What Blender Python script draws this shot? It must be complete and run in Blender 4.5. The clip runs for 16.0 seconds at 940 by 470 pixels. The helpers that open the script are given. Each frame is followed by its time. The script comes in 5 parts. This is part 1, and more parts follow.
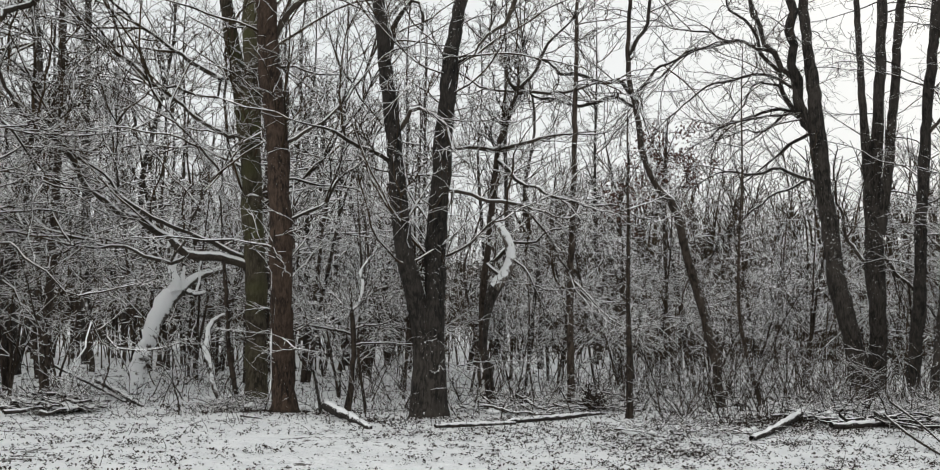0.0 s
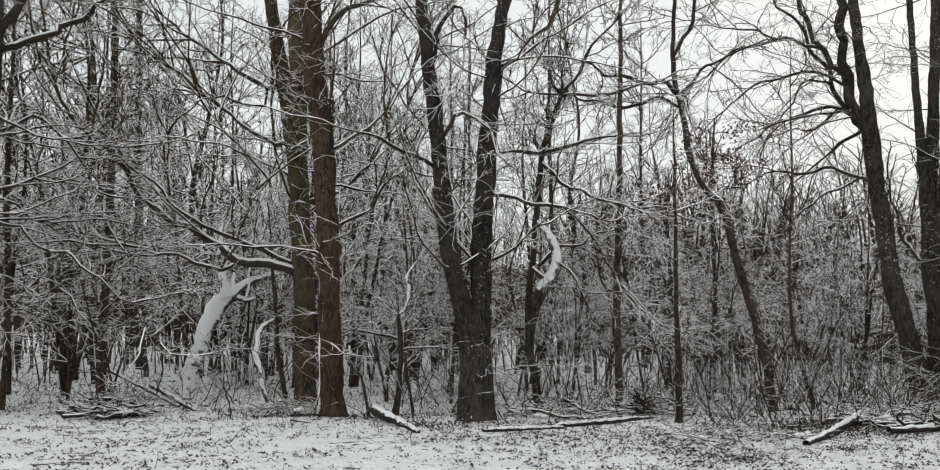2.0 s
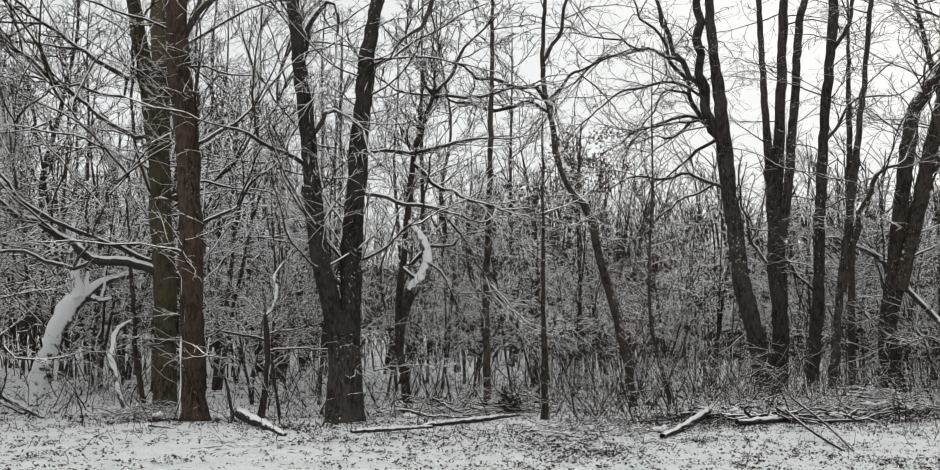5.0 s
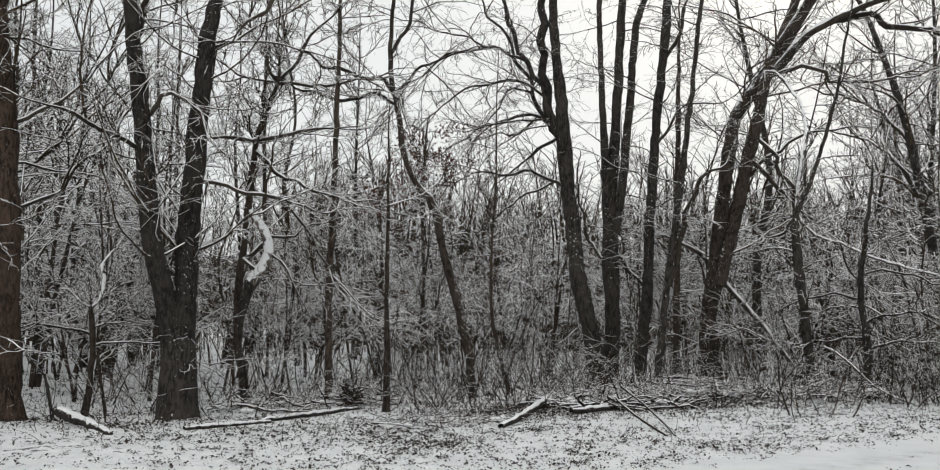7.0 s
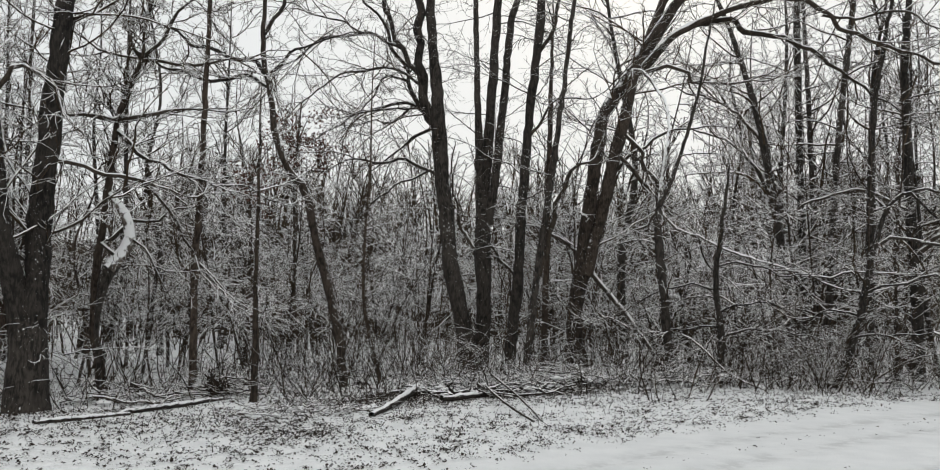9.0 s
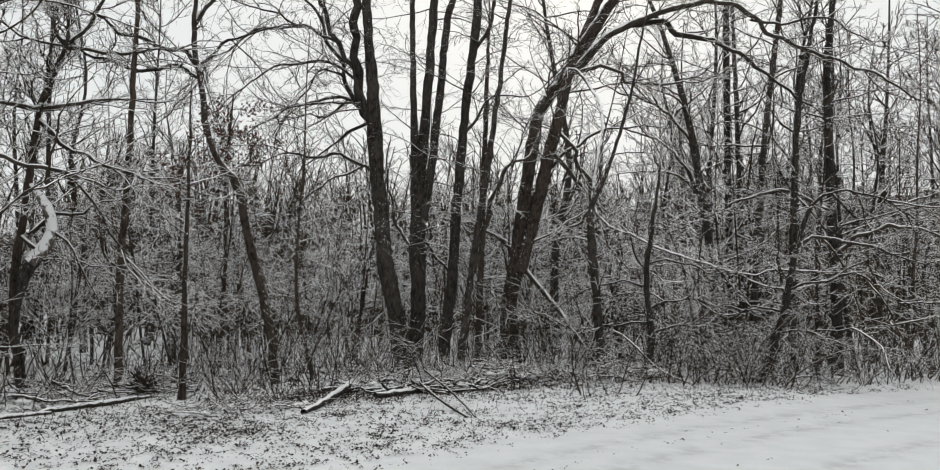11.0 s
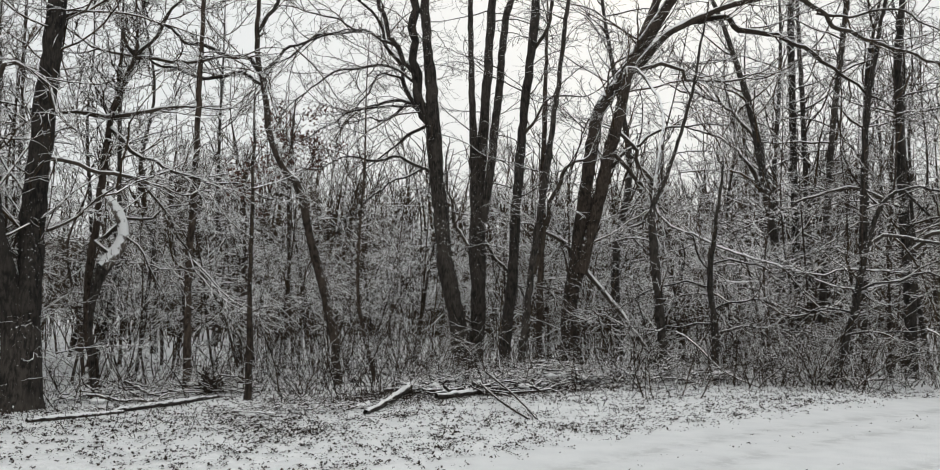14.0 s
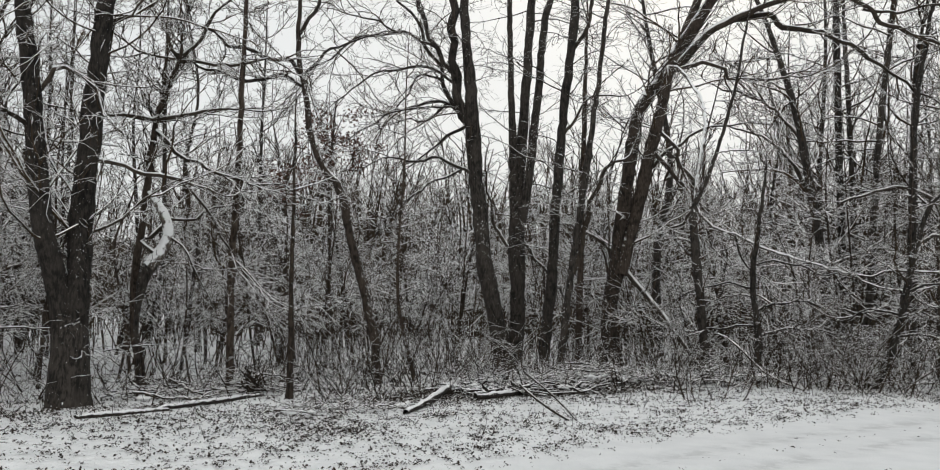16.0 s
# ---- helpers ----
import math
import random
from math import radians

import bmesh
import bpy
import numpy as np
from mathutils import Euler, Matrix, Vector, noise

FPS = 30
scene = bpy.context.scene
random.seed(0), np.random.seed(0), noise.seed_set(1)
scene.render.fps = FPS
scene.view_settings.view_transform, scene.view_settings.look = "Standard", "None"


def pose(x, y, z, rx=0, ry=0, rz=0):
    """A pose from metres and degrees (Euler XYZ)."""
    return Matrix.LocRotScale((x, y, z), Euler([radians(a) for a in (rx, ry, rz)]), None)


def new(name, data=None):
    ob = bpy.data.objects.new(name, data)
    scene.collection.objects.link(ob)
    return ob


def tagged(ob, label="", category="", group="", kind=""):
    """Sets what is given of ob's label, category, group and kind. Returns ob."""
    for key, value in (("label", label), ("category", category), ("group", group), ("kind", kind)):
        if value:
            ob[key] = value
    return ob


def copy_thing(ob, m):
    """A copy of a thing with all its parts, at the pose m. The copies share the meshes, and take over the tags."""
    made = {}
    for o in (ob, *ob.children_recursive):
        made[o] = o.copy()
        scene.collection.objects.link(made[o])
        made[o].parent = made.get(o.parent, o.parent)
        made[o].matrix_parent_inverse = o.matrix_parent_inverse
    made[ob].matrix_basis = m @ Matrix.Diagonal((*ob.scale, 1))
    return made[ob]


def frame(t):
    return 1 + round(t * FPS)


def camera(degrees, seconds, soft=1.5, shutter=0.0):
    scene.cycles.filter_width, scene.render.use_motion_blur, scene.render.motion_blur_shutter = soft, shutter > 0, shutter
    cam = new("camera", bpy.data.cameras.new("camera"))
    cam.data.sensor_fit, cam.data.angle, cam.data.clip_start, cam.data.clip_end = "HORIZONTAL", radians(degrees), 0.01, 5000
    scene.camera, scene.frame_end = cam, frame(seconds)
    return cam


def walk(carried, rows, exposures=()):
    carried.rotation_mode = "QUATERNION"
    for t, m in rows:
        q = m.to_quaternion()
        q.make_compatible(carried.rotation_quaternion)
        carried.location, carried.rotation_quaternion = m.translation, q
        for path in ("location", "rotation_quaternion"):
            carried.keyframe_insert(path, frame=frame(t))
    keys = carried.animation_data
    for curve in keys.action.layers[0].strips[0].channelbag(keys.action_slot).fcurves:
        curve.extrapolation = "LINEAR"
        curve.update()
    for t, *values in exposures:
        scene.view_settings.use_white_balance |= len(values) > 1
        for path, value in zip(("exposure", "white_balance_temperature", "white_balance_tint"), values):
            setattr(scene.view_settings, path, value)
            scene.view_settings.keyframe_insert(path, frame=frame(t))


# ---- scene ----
# The camera turns on the spot, at a standing person's eye height on a snowed-up lane.
cam = camera(57.4, 16.0, soft=1.1)
EYE = 1.6
ROWS = [  # seconds, yaw, pitch, lean
    (0.0, -0.02, 5.53, 1.12), (0.5, 1.42, 5.40, 0.98), (1.0, 3.00, 5.47, 0.90), (1.5, 4.16, 5.60, 0.76),
    (2.0, 3.02, 5.75, 0.75), (2.5, 1.38, 5.67, 0.69), (3.0, -0.12, 5.67, 0.44),
    (5.3, -7.01, 5.93, 0.78), (5.5, -8.10, 5.99, 1.00), (6.0, -11.07, 6.08, 1.08), (6.5, -13.75, 5.70, 0.73),
    (7.0, -16.01, 5.44, 0.51), (7.5, -18.30, 5.31, 0.71), (8.0, -20.47, 5.15, 0.91), (8.5, -22.52, 4.94, 0.72),
    (9.0, -24.47, 4.77, 0.68), (9.5, -26.00, 4.56, 0.47), (10.0, -27.37, 4.61, 0.67), (11.25, -28.9, 4.56, 0.75),
    (12.5, -27.38, 4.51, 0.75), (13.0, -26.49, 4.49, 0.68), (13.5, -25.61, 4.57, 0.73), (14.0, -24.84, 4.62, 0.63),
    (14.5, -24.17, 4.67, 0.53), (15.0, -23.46, 4.73, 0.52), (15.5, -22.85, 4.70, 0.76), (16.0, -22.21, 4.62, 0.84),
]
walk(cam, [(t, pose(0, 0, EYE, 90 + pitch, 0, yaw) @ pose(0, 0, 0, 0, 0, lean)) for t, yaw, pitch, lean in ROWS],
     exposures=[(0.0, 0.03), (3.2, 0.03), (7.0, -0.02), (9.0, -0.06), (16.0, -0.06)])

# ---------------------------------------------------------------- light: an overcast winter day
SKY_GREY, SKY_STRENGTH, SUN_STRENGTH = (0.805, 0.83, 0.835), 1.0, 0.8
world = bpy.data.worlds.new("world")
scene.world = world
world.use_nodes = True
wn = world.node_tree
sky = wn.nodes.new("ShaderNodeTexSky")
sky.sky_type, sky.sun_disc, sky.sun_elevation, sky.sun_rotation = "NISHITA", False, radians(32), radians(35)
sky.dust_density = 6
dim = wn.nodes.new("ShaderNodeMix")
dim.data_type = "RGBA"
dim.inputs[0].default_value = 0.995      # the cloud layer hides nearly all of the blue
dim.inputs[7].default_value = (*SKY_GREY, 1)
wn.links.new(sky.outputs[0], dim.inputs[6])
wn.links.new(dim.outputs[2], wn.nodes["Background"].inputs[0])
wn.nodes["Background"].inputs[1].default_value = SKY_STRENGTH
sun = new("sun", bpy.data.lights.new("sun", "SUN"))
sun.data.energy, sun.data.angle, sun.data.color = SUN_STRENGTH, radians(40), (1, 0.97, 0.93)
sun.matrix_world = pose(0, 0, 30, 50, 0, -35)


# ---------------------------------------------------------------- materials
class Nodes:
    """A material and short ways to add nodes to it."""

    def __init__(self, name, rough=0.9, spec=0.2):
        self.mat = bpy.data.materials.new(name)
        self.mat.use_nodes = True
        self.tree = self.mat.node_tree
        self.bsdf = self.tree.nodes["Principled BSDF"]
        self.bsdf.inputs["Roughness"].default_value = rough
        self.bsdf.inputs["Specular IOR Level"].default_value = spec

    def add(self, kind, **inputs):
        n = self.tree.nodes.new("ShaderNode" + kind)
        for key, v in inputs.items():
            self.set(n, key.replace("_", " "), v)
        return n

    def set(self, n, key, v):
        slot = n.inputs[int(key[1:])] if key[0] == "i" and key[1:].isdigit() else n.inputs[key]
        if isinstance(v, bpy.types.NodeSocket):
            self.tree.links.new(v, slot)
        else:
            slot.default_value = v

    def noise(self, scale, detail=3.0, rough=0.55, stretch=None):
        co = self.add("TexCoord").outputs["Object"]
        if stretch:
            co = self.add("Mapping", Vector=co, Scale=stretch).outputs[0]
        return self.add("TexNoise", Vector=co, Scale=scale, Detail=detail, Roughness=rough).outputs[0]

    def world_noise(self, scale, detail=3.0, rough=0.55):
        return self.add("TexNoise", Vector=self.add("NewGeometry").outputs["Position"], Scale=scale, Detail=detail, Roughness=rough).outputs[0]

    def math(self, op, a, b=0.5):
        n = self.add("Math", i0=a, i1=b)
        n.operation = op
        return n.outputs[0]

    def span(self, v, lo, hi, to_lo=0.0, to_hi=1.0):
        n = self.add("MapRange", i0=v, i1=lo, i2=hi, i3=to_lo, i4=to_hi)
        n.interpolation_type = "SMOOTHSTEP"
        return n.outputs[0]

    def mix(self, fac, a, b):
        n = self.add("Mix")
        n.data_type = "RGBA"
        for i, v in ((0, fac), (6, a), (7, b)):
            self.set(n, "i%d" % i, v if isinstance(v, (bpy.types.NodeSocket, float)) else (*v, 1))
        return n.outputs[2]

    def bump(self, height, strength, distance):
        self.set(self.bsdf, "Normal", self.add("Bump", Strength=strength, Distance=distance, Height=height).outputs[0])

    def done(self, colour):
        self.set(self.bsdf, "Base Color", colour)
        return self.mat


SNOW = (0.91, 0.915, 0.915)


def bark_material(name, dark, light, cap, flecks, algae=0.0, grain=1.0, ragged=0.4):
    """Fissured bark with snow on whatever faces up. cap: how steep a face still holds snow; flecks: snow caught in the bark."""
    m = Nodes(name)
    furrows = m.noise(30 * grain, 4, 0.65, (1, 1, 0.25))
    plates = m.noise(11 * grain, 3, 0.6, (1, 1, 0.55))
    ridges = m.math("ADD", m.math("MULTIPLY", furrows, 0.62), m.math("MULTIPLY", plates, 0.38))
    blotch = m.noise(2.3, 3)
    colour = m.mix(m.span(ridges, 0.41, 0.6), dark, light)
    colour = m.mix(m.span(blotch, 0.4, 0.75, 0.0, 0.55), colour, tuple(1.2 * c for c in light))
    if algae:
        colour = m.mix(m.span(m.noise(1.1, 2), 0.42, 0.7, 0.0, algae), colour, (0.085, 0.085, 0.035))
    shade = m.span(m.add("ObjectInfo").outputs["Random"], 0, 1, 0.75, 1.25)
    colour = m.add("HueSaturation", Value=shade, Color=colour).outputs[0]
    up = m.add("SeparateXYZ", Vector=m.add("NewGeometry").outputs["Normal"]).outputs[2]
    edge = m.math("ADD", up, m.math("MULTIPLY", m.math("SUBTRACT", m.noise(9, 3), 0.5), ragged))
    fac = m.span(edge, cap - 0.08, cap + 0.12)
    if flecks:
        spots = m.span(m.math("ADD", m.noise(27, 4, 0.7, (1, 1, 0.7)), m.math("MULTIPLY", up, 0.25)), 1 - flecks, 1.04 - flecks)
        fac = m.math("MAXIMUM", fac, spots)
    colour = m.mix(fac, colour, SNOW)
    m.bump(m.math("ADD", ridges, m.math("MULTIPLY", fac, 0.5)), 1.0, 0.03)
    return m.done(colour)


def twig_material(name, dark, light, cap, thinning=0.14):
    """Twigs with snow along their tops; the last value sets how much less they hold higher up."""
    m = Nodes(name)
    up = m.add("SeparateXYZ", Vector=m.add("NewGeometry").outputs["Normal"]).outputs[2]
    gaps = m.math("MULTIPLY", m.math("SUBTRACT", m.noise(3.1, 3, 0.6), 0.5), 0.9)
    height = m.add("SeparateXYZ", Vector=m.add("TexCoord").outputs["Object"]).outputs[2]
    held = m.math("SUBTRACT", m.math("ADD", up, gaps), m.span(height, 3.0, 6.5, 0.0, thinning))
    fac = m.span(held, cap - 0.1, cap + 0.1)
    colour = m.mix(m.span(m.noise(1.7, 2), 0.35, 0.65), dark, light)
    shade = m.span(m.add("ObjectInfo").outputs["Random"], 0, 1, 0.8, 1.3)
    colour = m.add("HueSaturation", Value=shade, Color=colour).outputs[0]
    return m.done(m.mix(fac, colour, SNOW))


BARK = bark_material("brown_bark", (0.014, 0.0105, 0.0085), (0.068, 0.052, 0.040), 0.66, 0.31)
BARK_RED = bark_material("red_brown_bark", (0.014, 0.010, 0.008), (0.084, 0.056, 0.040), 0.68, 0.29)
BARK_GREEN = bark_material("algae_green_bark", (0.02, 0.017, 0.012), (0.095, 0.078, 0.056), 0.68, 0.28, algae=0.8)
BARK_DARK = bark_material("wet_dark_bark", (0.010, 0.0088, 0.0078), (0.050, 0.043, 0.037), 0.64, 0.325)
BARK_WET = bark_material("bare_wet_wood", (0.012, 0.010, 0.008), (0.045, 0.036, 0.028), 0.9, 0.22)
LIMB = bark_material("limb_bark", (0.022, 0.018, 0.014), (0.056, 0.045, 0.035), 0.40, 0.30)
HALF_PLASTERED = bark_material("snow_streaked_bark", (0.022, 0.018, 0.014), (0.07, 0.056, 0.045), 0.24, 0.33, ragged=0.7)
PLASTERED = bark_material("snow_plastered_bark", (0.05, 0.042, 0.035), (0.10, 0.085, 0.07), -0.2, 0.40, ragged=1.3)
DRIFTED = bark_material("snow_drifted_bark", (0.04, 0.034, 0.028), (0.14, 0.118, 0.10), -0.1, 0.36, ragged=1.4)
STREAKED = bark_material("bark_snowed_on_the_lean", (0.012, 0.0095, 0.0078), (0.055, 0.043, 0.034), 0.40, 0.33, ragged=0.9)
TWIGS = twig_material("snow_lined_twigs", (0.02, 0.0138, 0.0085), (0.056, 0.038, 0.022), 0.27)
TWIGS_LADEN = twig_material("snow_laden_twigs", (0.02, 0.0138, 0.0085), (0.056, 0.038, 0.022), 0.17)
TWIGS_BARE = twig_material("nearly_bare_twigs", (0.021, 0.0155, 0.011), (0.054, 0.039, 0.027), 0.62)
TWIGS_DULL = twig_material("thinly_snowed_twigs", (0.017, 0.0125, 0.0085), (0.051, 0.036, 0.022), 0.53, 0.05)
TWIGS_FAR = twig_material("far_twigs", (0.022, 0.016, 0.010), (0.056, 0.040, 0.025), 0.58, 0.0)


def snow_material():
    """Trodden-through snow: fine grain, soft lumps, wet leaf mould showing where it lies thin."""
    m = Nodes("snow", 0.7, 0.25)
    fine, lumps = m.world_noise(38, 4), m.world_noise(2.6, 4)
    colour = m.mix(m.span(lumps, 0.3, 0.7), (0.79, 0.80, 0.805), (0.90, 0.905, 0.905))
    rut = m.add("Attribute")
    rut.attribute_name = "rut"
    colour = m.mix(m.math("MULTIPLY", rut.outputs["Fac"], m.span(m.world_noise(3.4, 5, 0.65), 0.42, 0.62, 0.1, 0.8)), colour, (0.44, 0.445, 0.44))
    thin = m.add("Attribute")
    thin.attribute_name = "verge"
    colour = m.mix(m.span(thin.outputs["Fac"], 0.0, 0.9, 0.45, 0.0), colour, (0.62, 0.63, 0.635))
    mould = m.math("ADD", m.math("MULTIPLY", m.world_noise(8.5, 5, 0.62), 0.75), m.math("MULTIPLY", m.world_noise(0.9, 2), 0.45))
    mould = m.math("ADD", mould, m.math("MULTIPLY", thin.outputs["Fac"], 0.16))
    colour = m.mix(m.span(mould, 0.87, 0.89, 0, 0.9), colour, m.mix(fine, (0.025, 0.02, 0.016), (0.085, 0.068, 0.052)))
    clods = m.math("MULTIPLY", m.world_noise(9, 3, 0.6), m.math("MULTIPLY", thin.outputs["Fac"], 2.2))
    m.bump(m.math("ADD", m.math("ADD", m.math("MULTIPLY", fine, 0.4), lumps), clods), 0.7, 0.07)
    return m.done(colour)


def plain_material(name, dark, light, scale, rough=0.85):
    m = Nodes(name, rough)
    return m.done(m.add("HueSaturation", Value=m.span(m.add("NewGeometry").outputs["Random Per Island"], 0, 1, 0.6, 1.4),
                        Color=m.mix(m.noise(scale, 3), dark, light)).outputs[0])


def far_wood_material():
    """A wooded slope so far away that stems and snow run together."""
    m = Nodes("far_woodland", 1.0, 0.0)
    stems = m.noise(3.2, 5, 0.7, (1, 1, 0.12))
    specks = m.noise(6.0, 5, 0.75, (1, 1, 1.6))
    colour = m.mix(m.span(stems, 0.38, 0.62), (0.034, 0.027, 0.021), (0.08, 0.066, 0.053))
    return m.done(m.mix(m.span(specks, 0.52, 0.64, 0, 0.6), colour, (0.17, 0.158, 0.148)))


SNOW_GROUND, FAR_WOOD = snow_material(), far_wood_material()
LEAVES = plain_material("wet_dead_leaves", (0.015, 0.011, 0.009), (0.046, 0.034, 0.025), 40)
RUSSET = plain_material("russet_oak_leaves", (0.045, 0.024, 0.018), (0.13, 0.06, 0.042), 9)


def snow_cap_material():
    m = Nodes("lying_snow", 0.7, 0.25)
    n = m.noise(14, 4)
    m.bump(n, 0.5, 0.02)
    return m.done(m.mix(n, (0.78, 0.785, 0.79), (0.87, 0.875, 0.875)))


SNOW_CAP = snow_cap_material()


# ---------------------------------------------------------------- geometry helpers
class Shape:
    """Gathers tubes and loose quads, and turns them into one mesh."""

    def __init__(self):
        self.verts, self.quads, self.count = [], [], 0

    def raw(self, v, q):
        self.verts.append(np.asarray(v, float).reshape(-1, 3))
        self.quads.append(np.asarray(q, int).reshape(-1, 4) + self.count)
        self.count += len(self.verts[-1])

    def tubes(self, p, r, sides=3, lumps=0.0, rng=None, squash=1.0):
        """p: (tubes, points, 3), r: (tubes, points). The first corner of every ring lies on top."""
        n, k, _ = p.shape
        t = np.gradient(p, axis=1)
        t /= np.linalg.norm(t, axis=2, keepdims=True) + 1e-9
        steep = np.abs(t[:, :, 2].mean(1)) > 0.75
        ref = np.where(steep[:, None], (0.0, 1.0, 0.0), (0.0, 0.0, 1.0))[:, None, :]
        side = np.cross(t, np.broadcast_to(ref, t.shape))
        side /= np.linalg.norm(side, axis=2, keepdims=True) + 1e-9
        up = np.cross(side, t)
        a = np.arange(sides) * 2 * np.pi / sides
        rad = np.repeat(r[:, :, None], sides, axis=2)
        if lumps:
            ph = rng.uniform(0, 6.28, (3, n, 1, 1))
            z = np.arange(k)[None, :, None]
            rad = rad * (1 + rng.normal(0, 0.6 * lumps, rad.shape)) * (1 + lumps * (np.sin(2 * a + ph[0] + z * 0.7) + 0.7 * np.sin(3 * a + ph[1] - z * 0.45) + 0.6 * np.sin(5 * a + ph[2] + z * 0.3)))
        v = p[:, :, None] + rad[..., None] * (squash * np.cos(a)[:, None] * up[:, :, None] + np.sin(a)[:, None] * side[:, :, None])
        i = (np.arange(n)[:, None, None] * k + np.arange(k - 1)[None, :, None]) * sides
        j, j2 = np.arange(sides), (np.arange(sides) + 1) % sides
        self.raw(v, np.stack([i + j, i + j2, i + sides + j2, i + sides + j], -1))

    def mesh(self, name, material, smooth=True):
        v, q = np.concatenate(self.verts), np.concatenate(self.quads)
        me = bpy.data.meshes.new(name)
        me.vertices.add(len(v))
        me.vertices.foreach_set("co", v.ravel().astype(np.float32))
        me.loops.add(q.size)
        me.loops.foreach_set("vertex_index", q.ravel().astype(np.int32))
        me.polygons.add(len(q))
        me.polygons.foreach_set("loop_start", np.arange(0, q.size, 4, dtype=np.int32))
        me.polygons.foreach_set("use_smooth", np.full(len(q), smooth))
        me.update(calc_edges=True)
        me.materials.append(material)
        return me


def part(name, shape, material, parent, label="", smooth=True):
    ob = new(name, shape.mesh(name, material, smooth))
    ob.parent = parent
    return tagged(ob, label)


def base(name, m, label, category, group=""):
    ob = new(name)
    ob.empty_display_size = 0.3
    ob.matrix_basis = m
    return tagged(ob, label, category, group)


def unit(v):
    return v / (np.linalg.norm(v, axis=-1, keepdims=True) + 1e-9)


def spline(points, n):
    """A smooth line through a few points (rows of any width)."""
    c = np.asarray(points, float)
    c = np.vstack([2 * c[0] - c[1], c, 2 * c[-1] - c[-2]])
    u = np.linspace(0, len(c) - 3 - 1e-6, n)
    i = u.astype(int)
    f = (u - i)[:, None]
    a, b, d, e = c[i], c[i + 1], c[i + 2], c[i + 3]
    return 0.5 * (2 * b + (d - a) * f + (2 * a - 5 * b + 4 * d - e) * f ** 2 + (3 * b - a - 3 * d + e) * f ** 3)


def grow(rng, start, way, length, segs, wobble, rise):
    """Lines that wander off from start: (n, segs + 1, 3)."""
    p = [start]
    d = unit(way)
    curl = rng.normal(0, 0.9 / segs, d.shape) * wobble * 4
    for _ in range(segs):
        d = unit(d + curl + rng.normal(0, 0.6 * wobble, d.shape) + np.array((0, 0, rise)))
        p.append(p[-1] + d * (length / segs)[:, None])
    return np.stack(p, 1)


def sprout(rng, lines, per, lo, hi, angle, flat=1.0, lift=0.0):
    """Where side shoots leave their lines, and which way: per of them on each line."""
    n, k, _ = lines.shape
    u = rng.uniform(lo, hi, (n, per)) * (k - 1)
    i = np.minimum(u.astype(int), k - 2)
    f = (u - i)[..., None]
    row = np.arange(n)[:, None]
    a, b = lines[row, i], lines[row, i + 1]
    t = unit(b - a)
    side = rng.normal(size=t.shape) * np.array((1, 1, flat))
    side = unit(side - t * (side * t).sum(-1, keepdims=True))
    ang = rng.normal(angle, 0.25, (n, per, 1))
    way = t * np.cos(ang) + side * np.sin(ang) + np.array((0, 0, lift))
    return (a + (b - a) * f).reshape(-1, 3), unit(way).reshape(-1, 3), (u / (k - 1)).reshape(-1)


def taper(r0, r1, k):
    w = np.linspace(0, 1, k)[None, :]
    return np.asarray(r0)[:, None] * (1 - w) + np.asarray(r1)[:, None] * w


def wander(rng, start, way, length, segs, curl=0.5, kink=0.13, rise=0.0):
    """Boughs that bend one way, waver and kink as they grow: (n, segs + 1, 3)."""
    d = unit(np.asarray(way, float))
    n = len(d)
    a = unit(np.cross(d, rng.normal(size=d.shape)))
    b = np.cross(d, a)
    bend = rng.normal(0, curl, (n, 2)) / segs
    pace, phase = rng.uniform(1.1, 2.9, (n, 2)), rng.uniform(0, 6.28, (n, 2))
    p = [start]
    for i in range(segs):
        w = bend + kink * np.sin(phase + pace * i) + rng.normal(0, 0.6 * kink, (n, 2))
        d = unit(d + a * w[:, :1] + b * w[:, 1:] + np.array((0, 0, rise)))
        p.append(p[-1] + d * (length / segs)[:, None])
    return np.stack(p, 1)


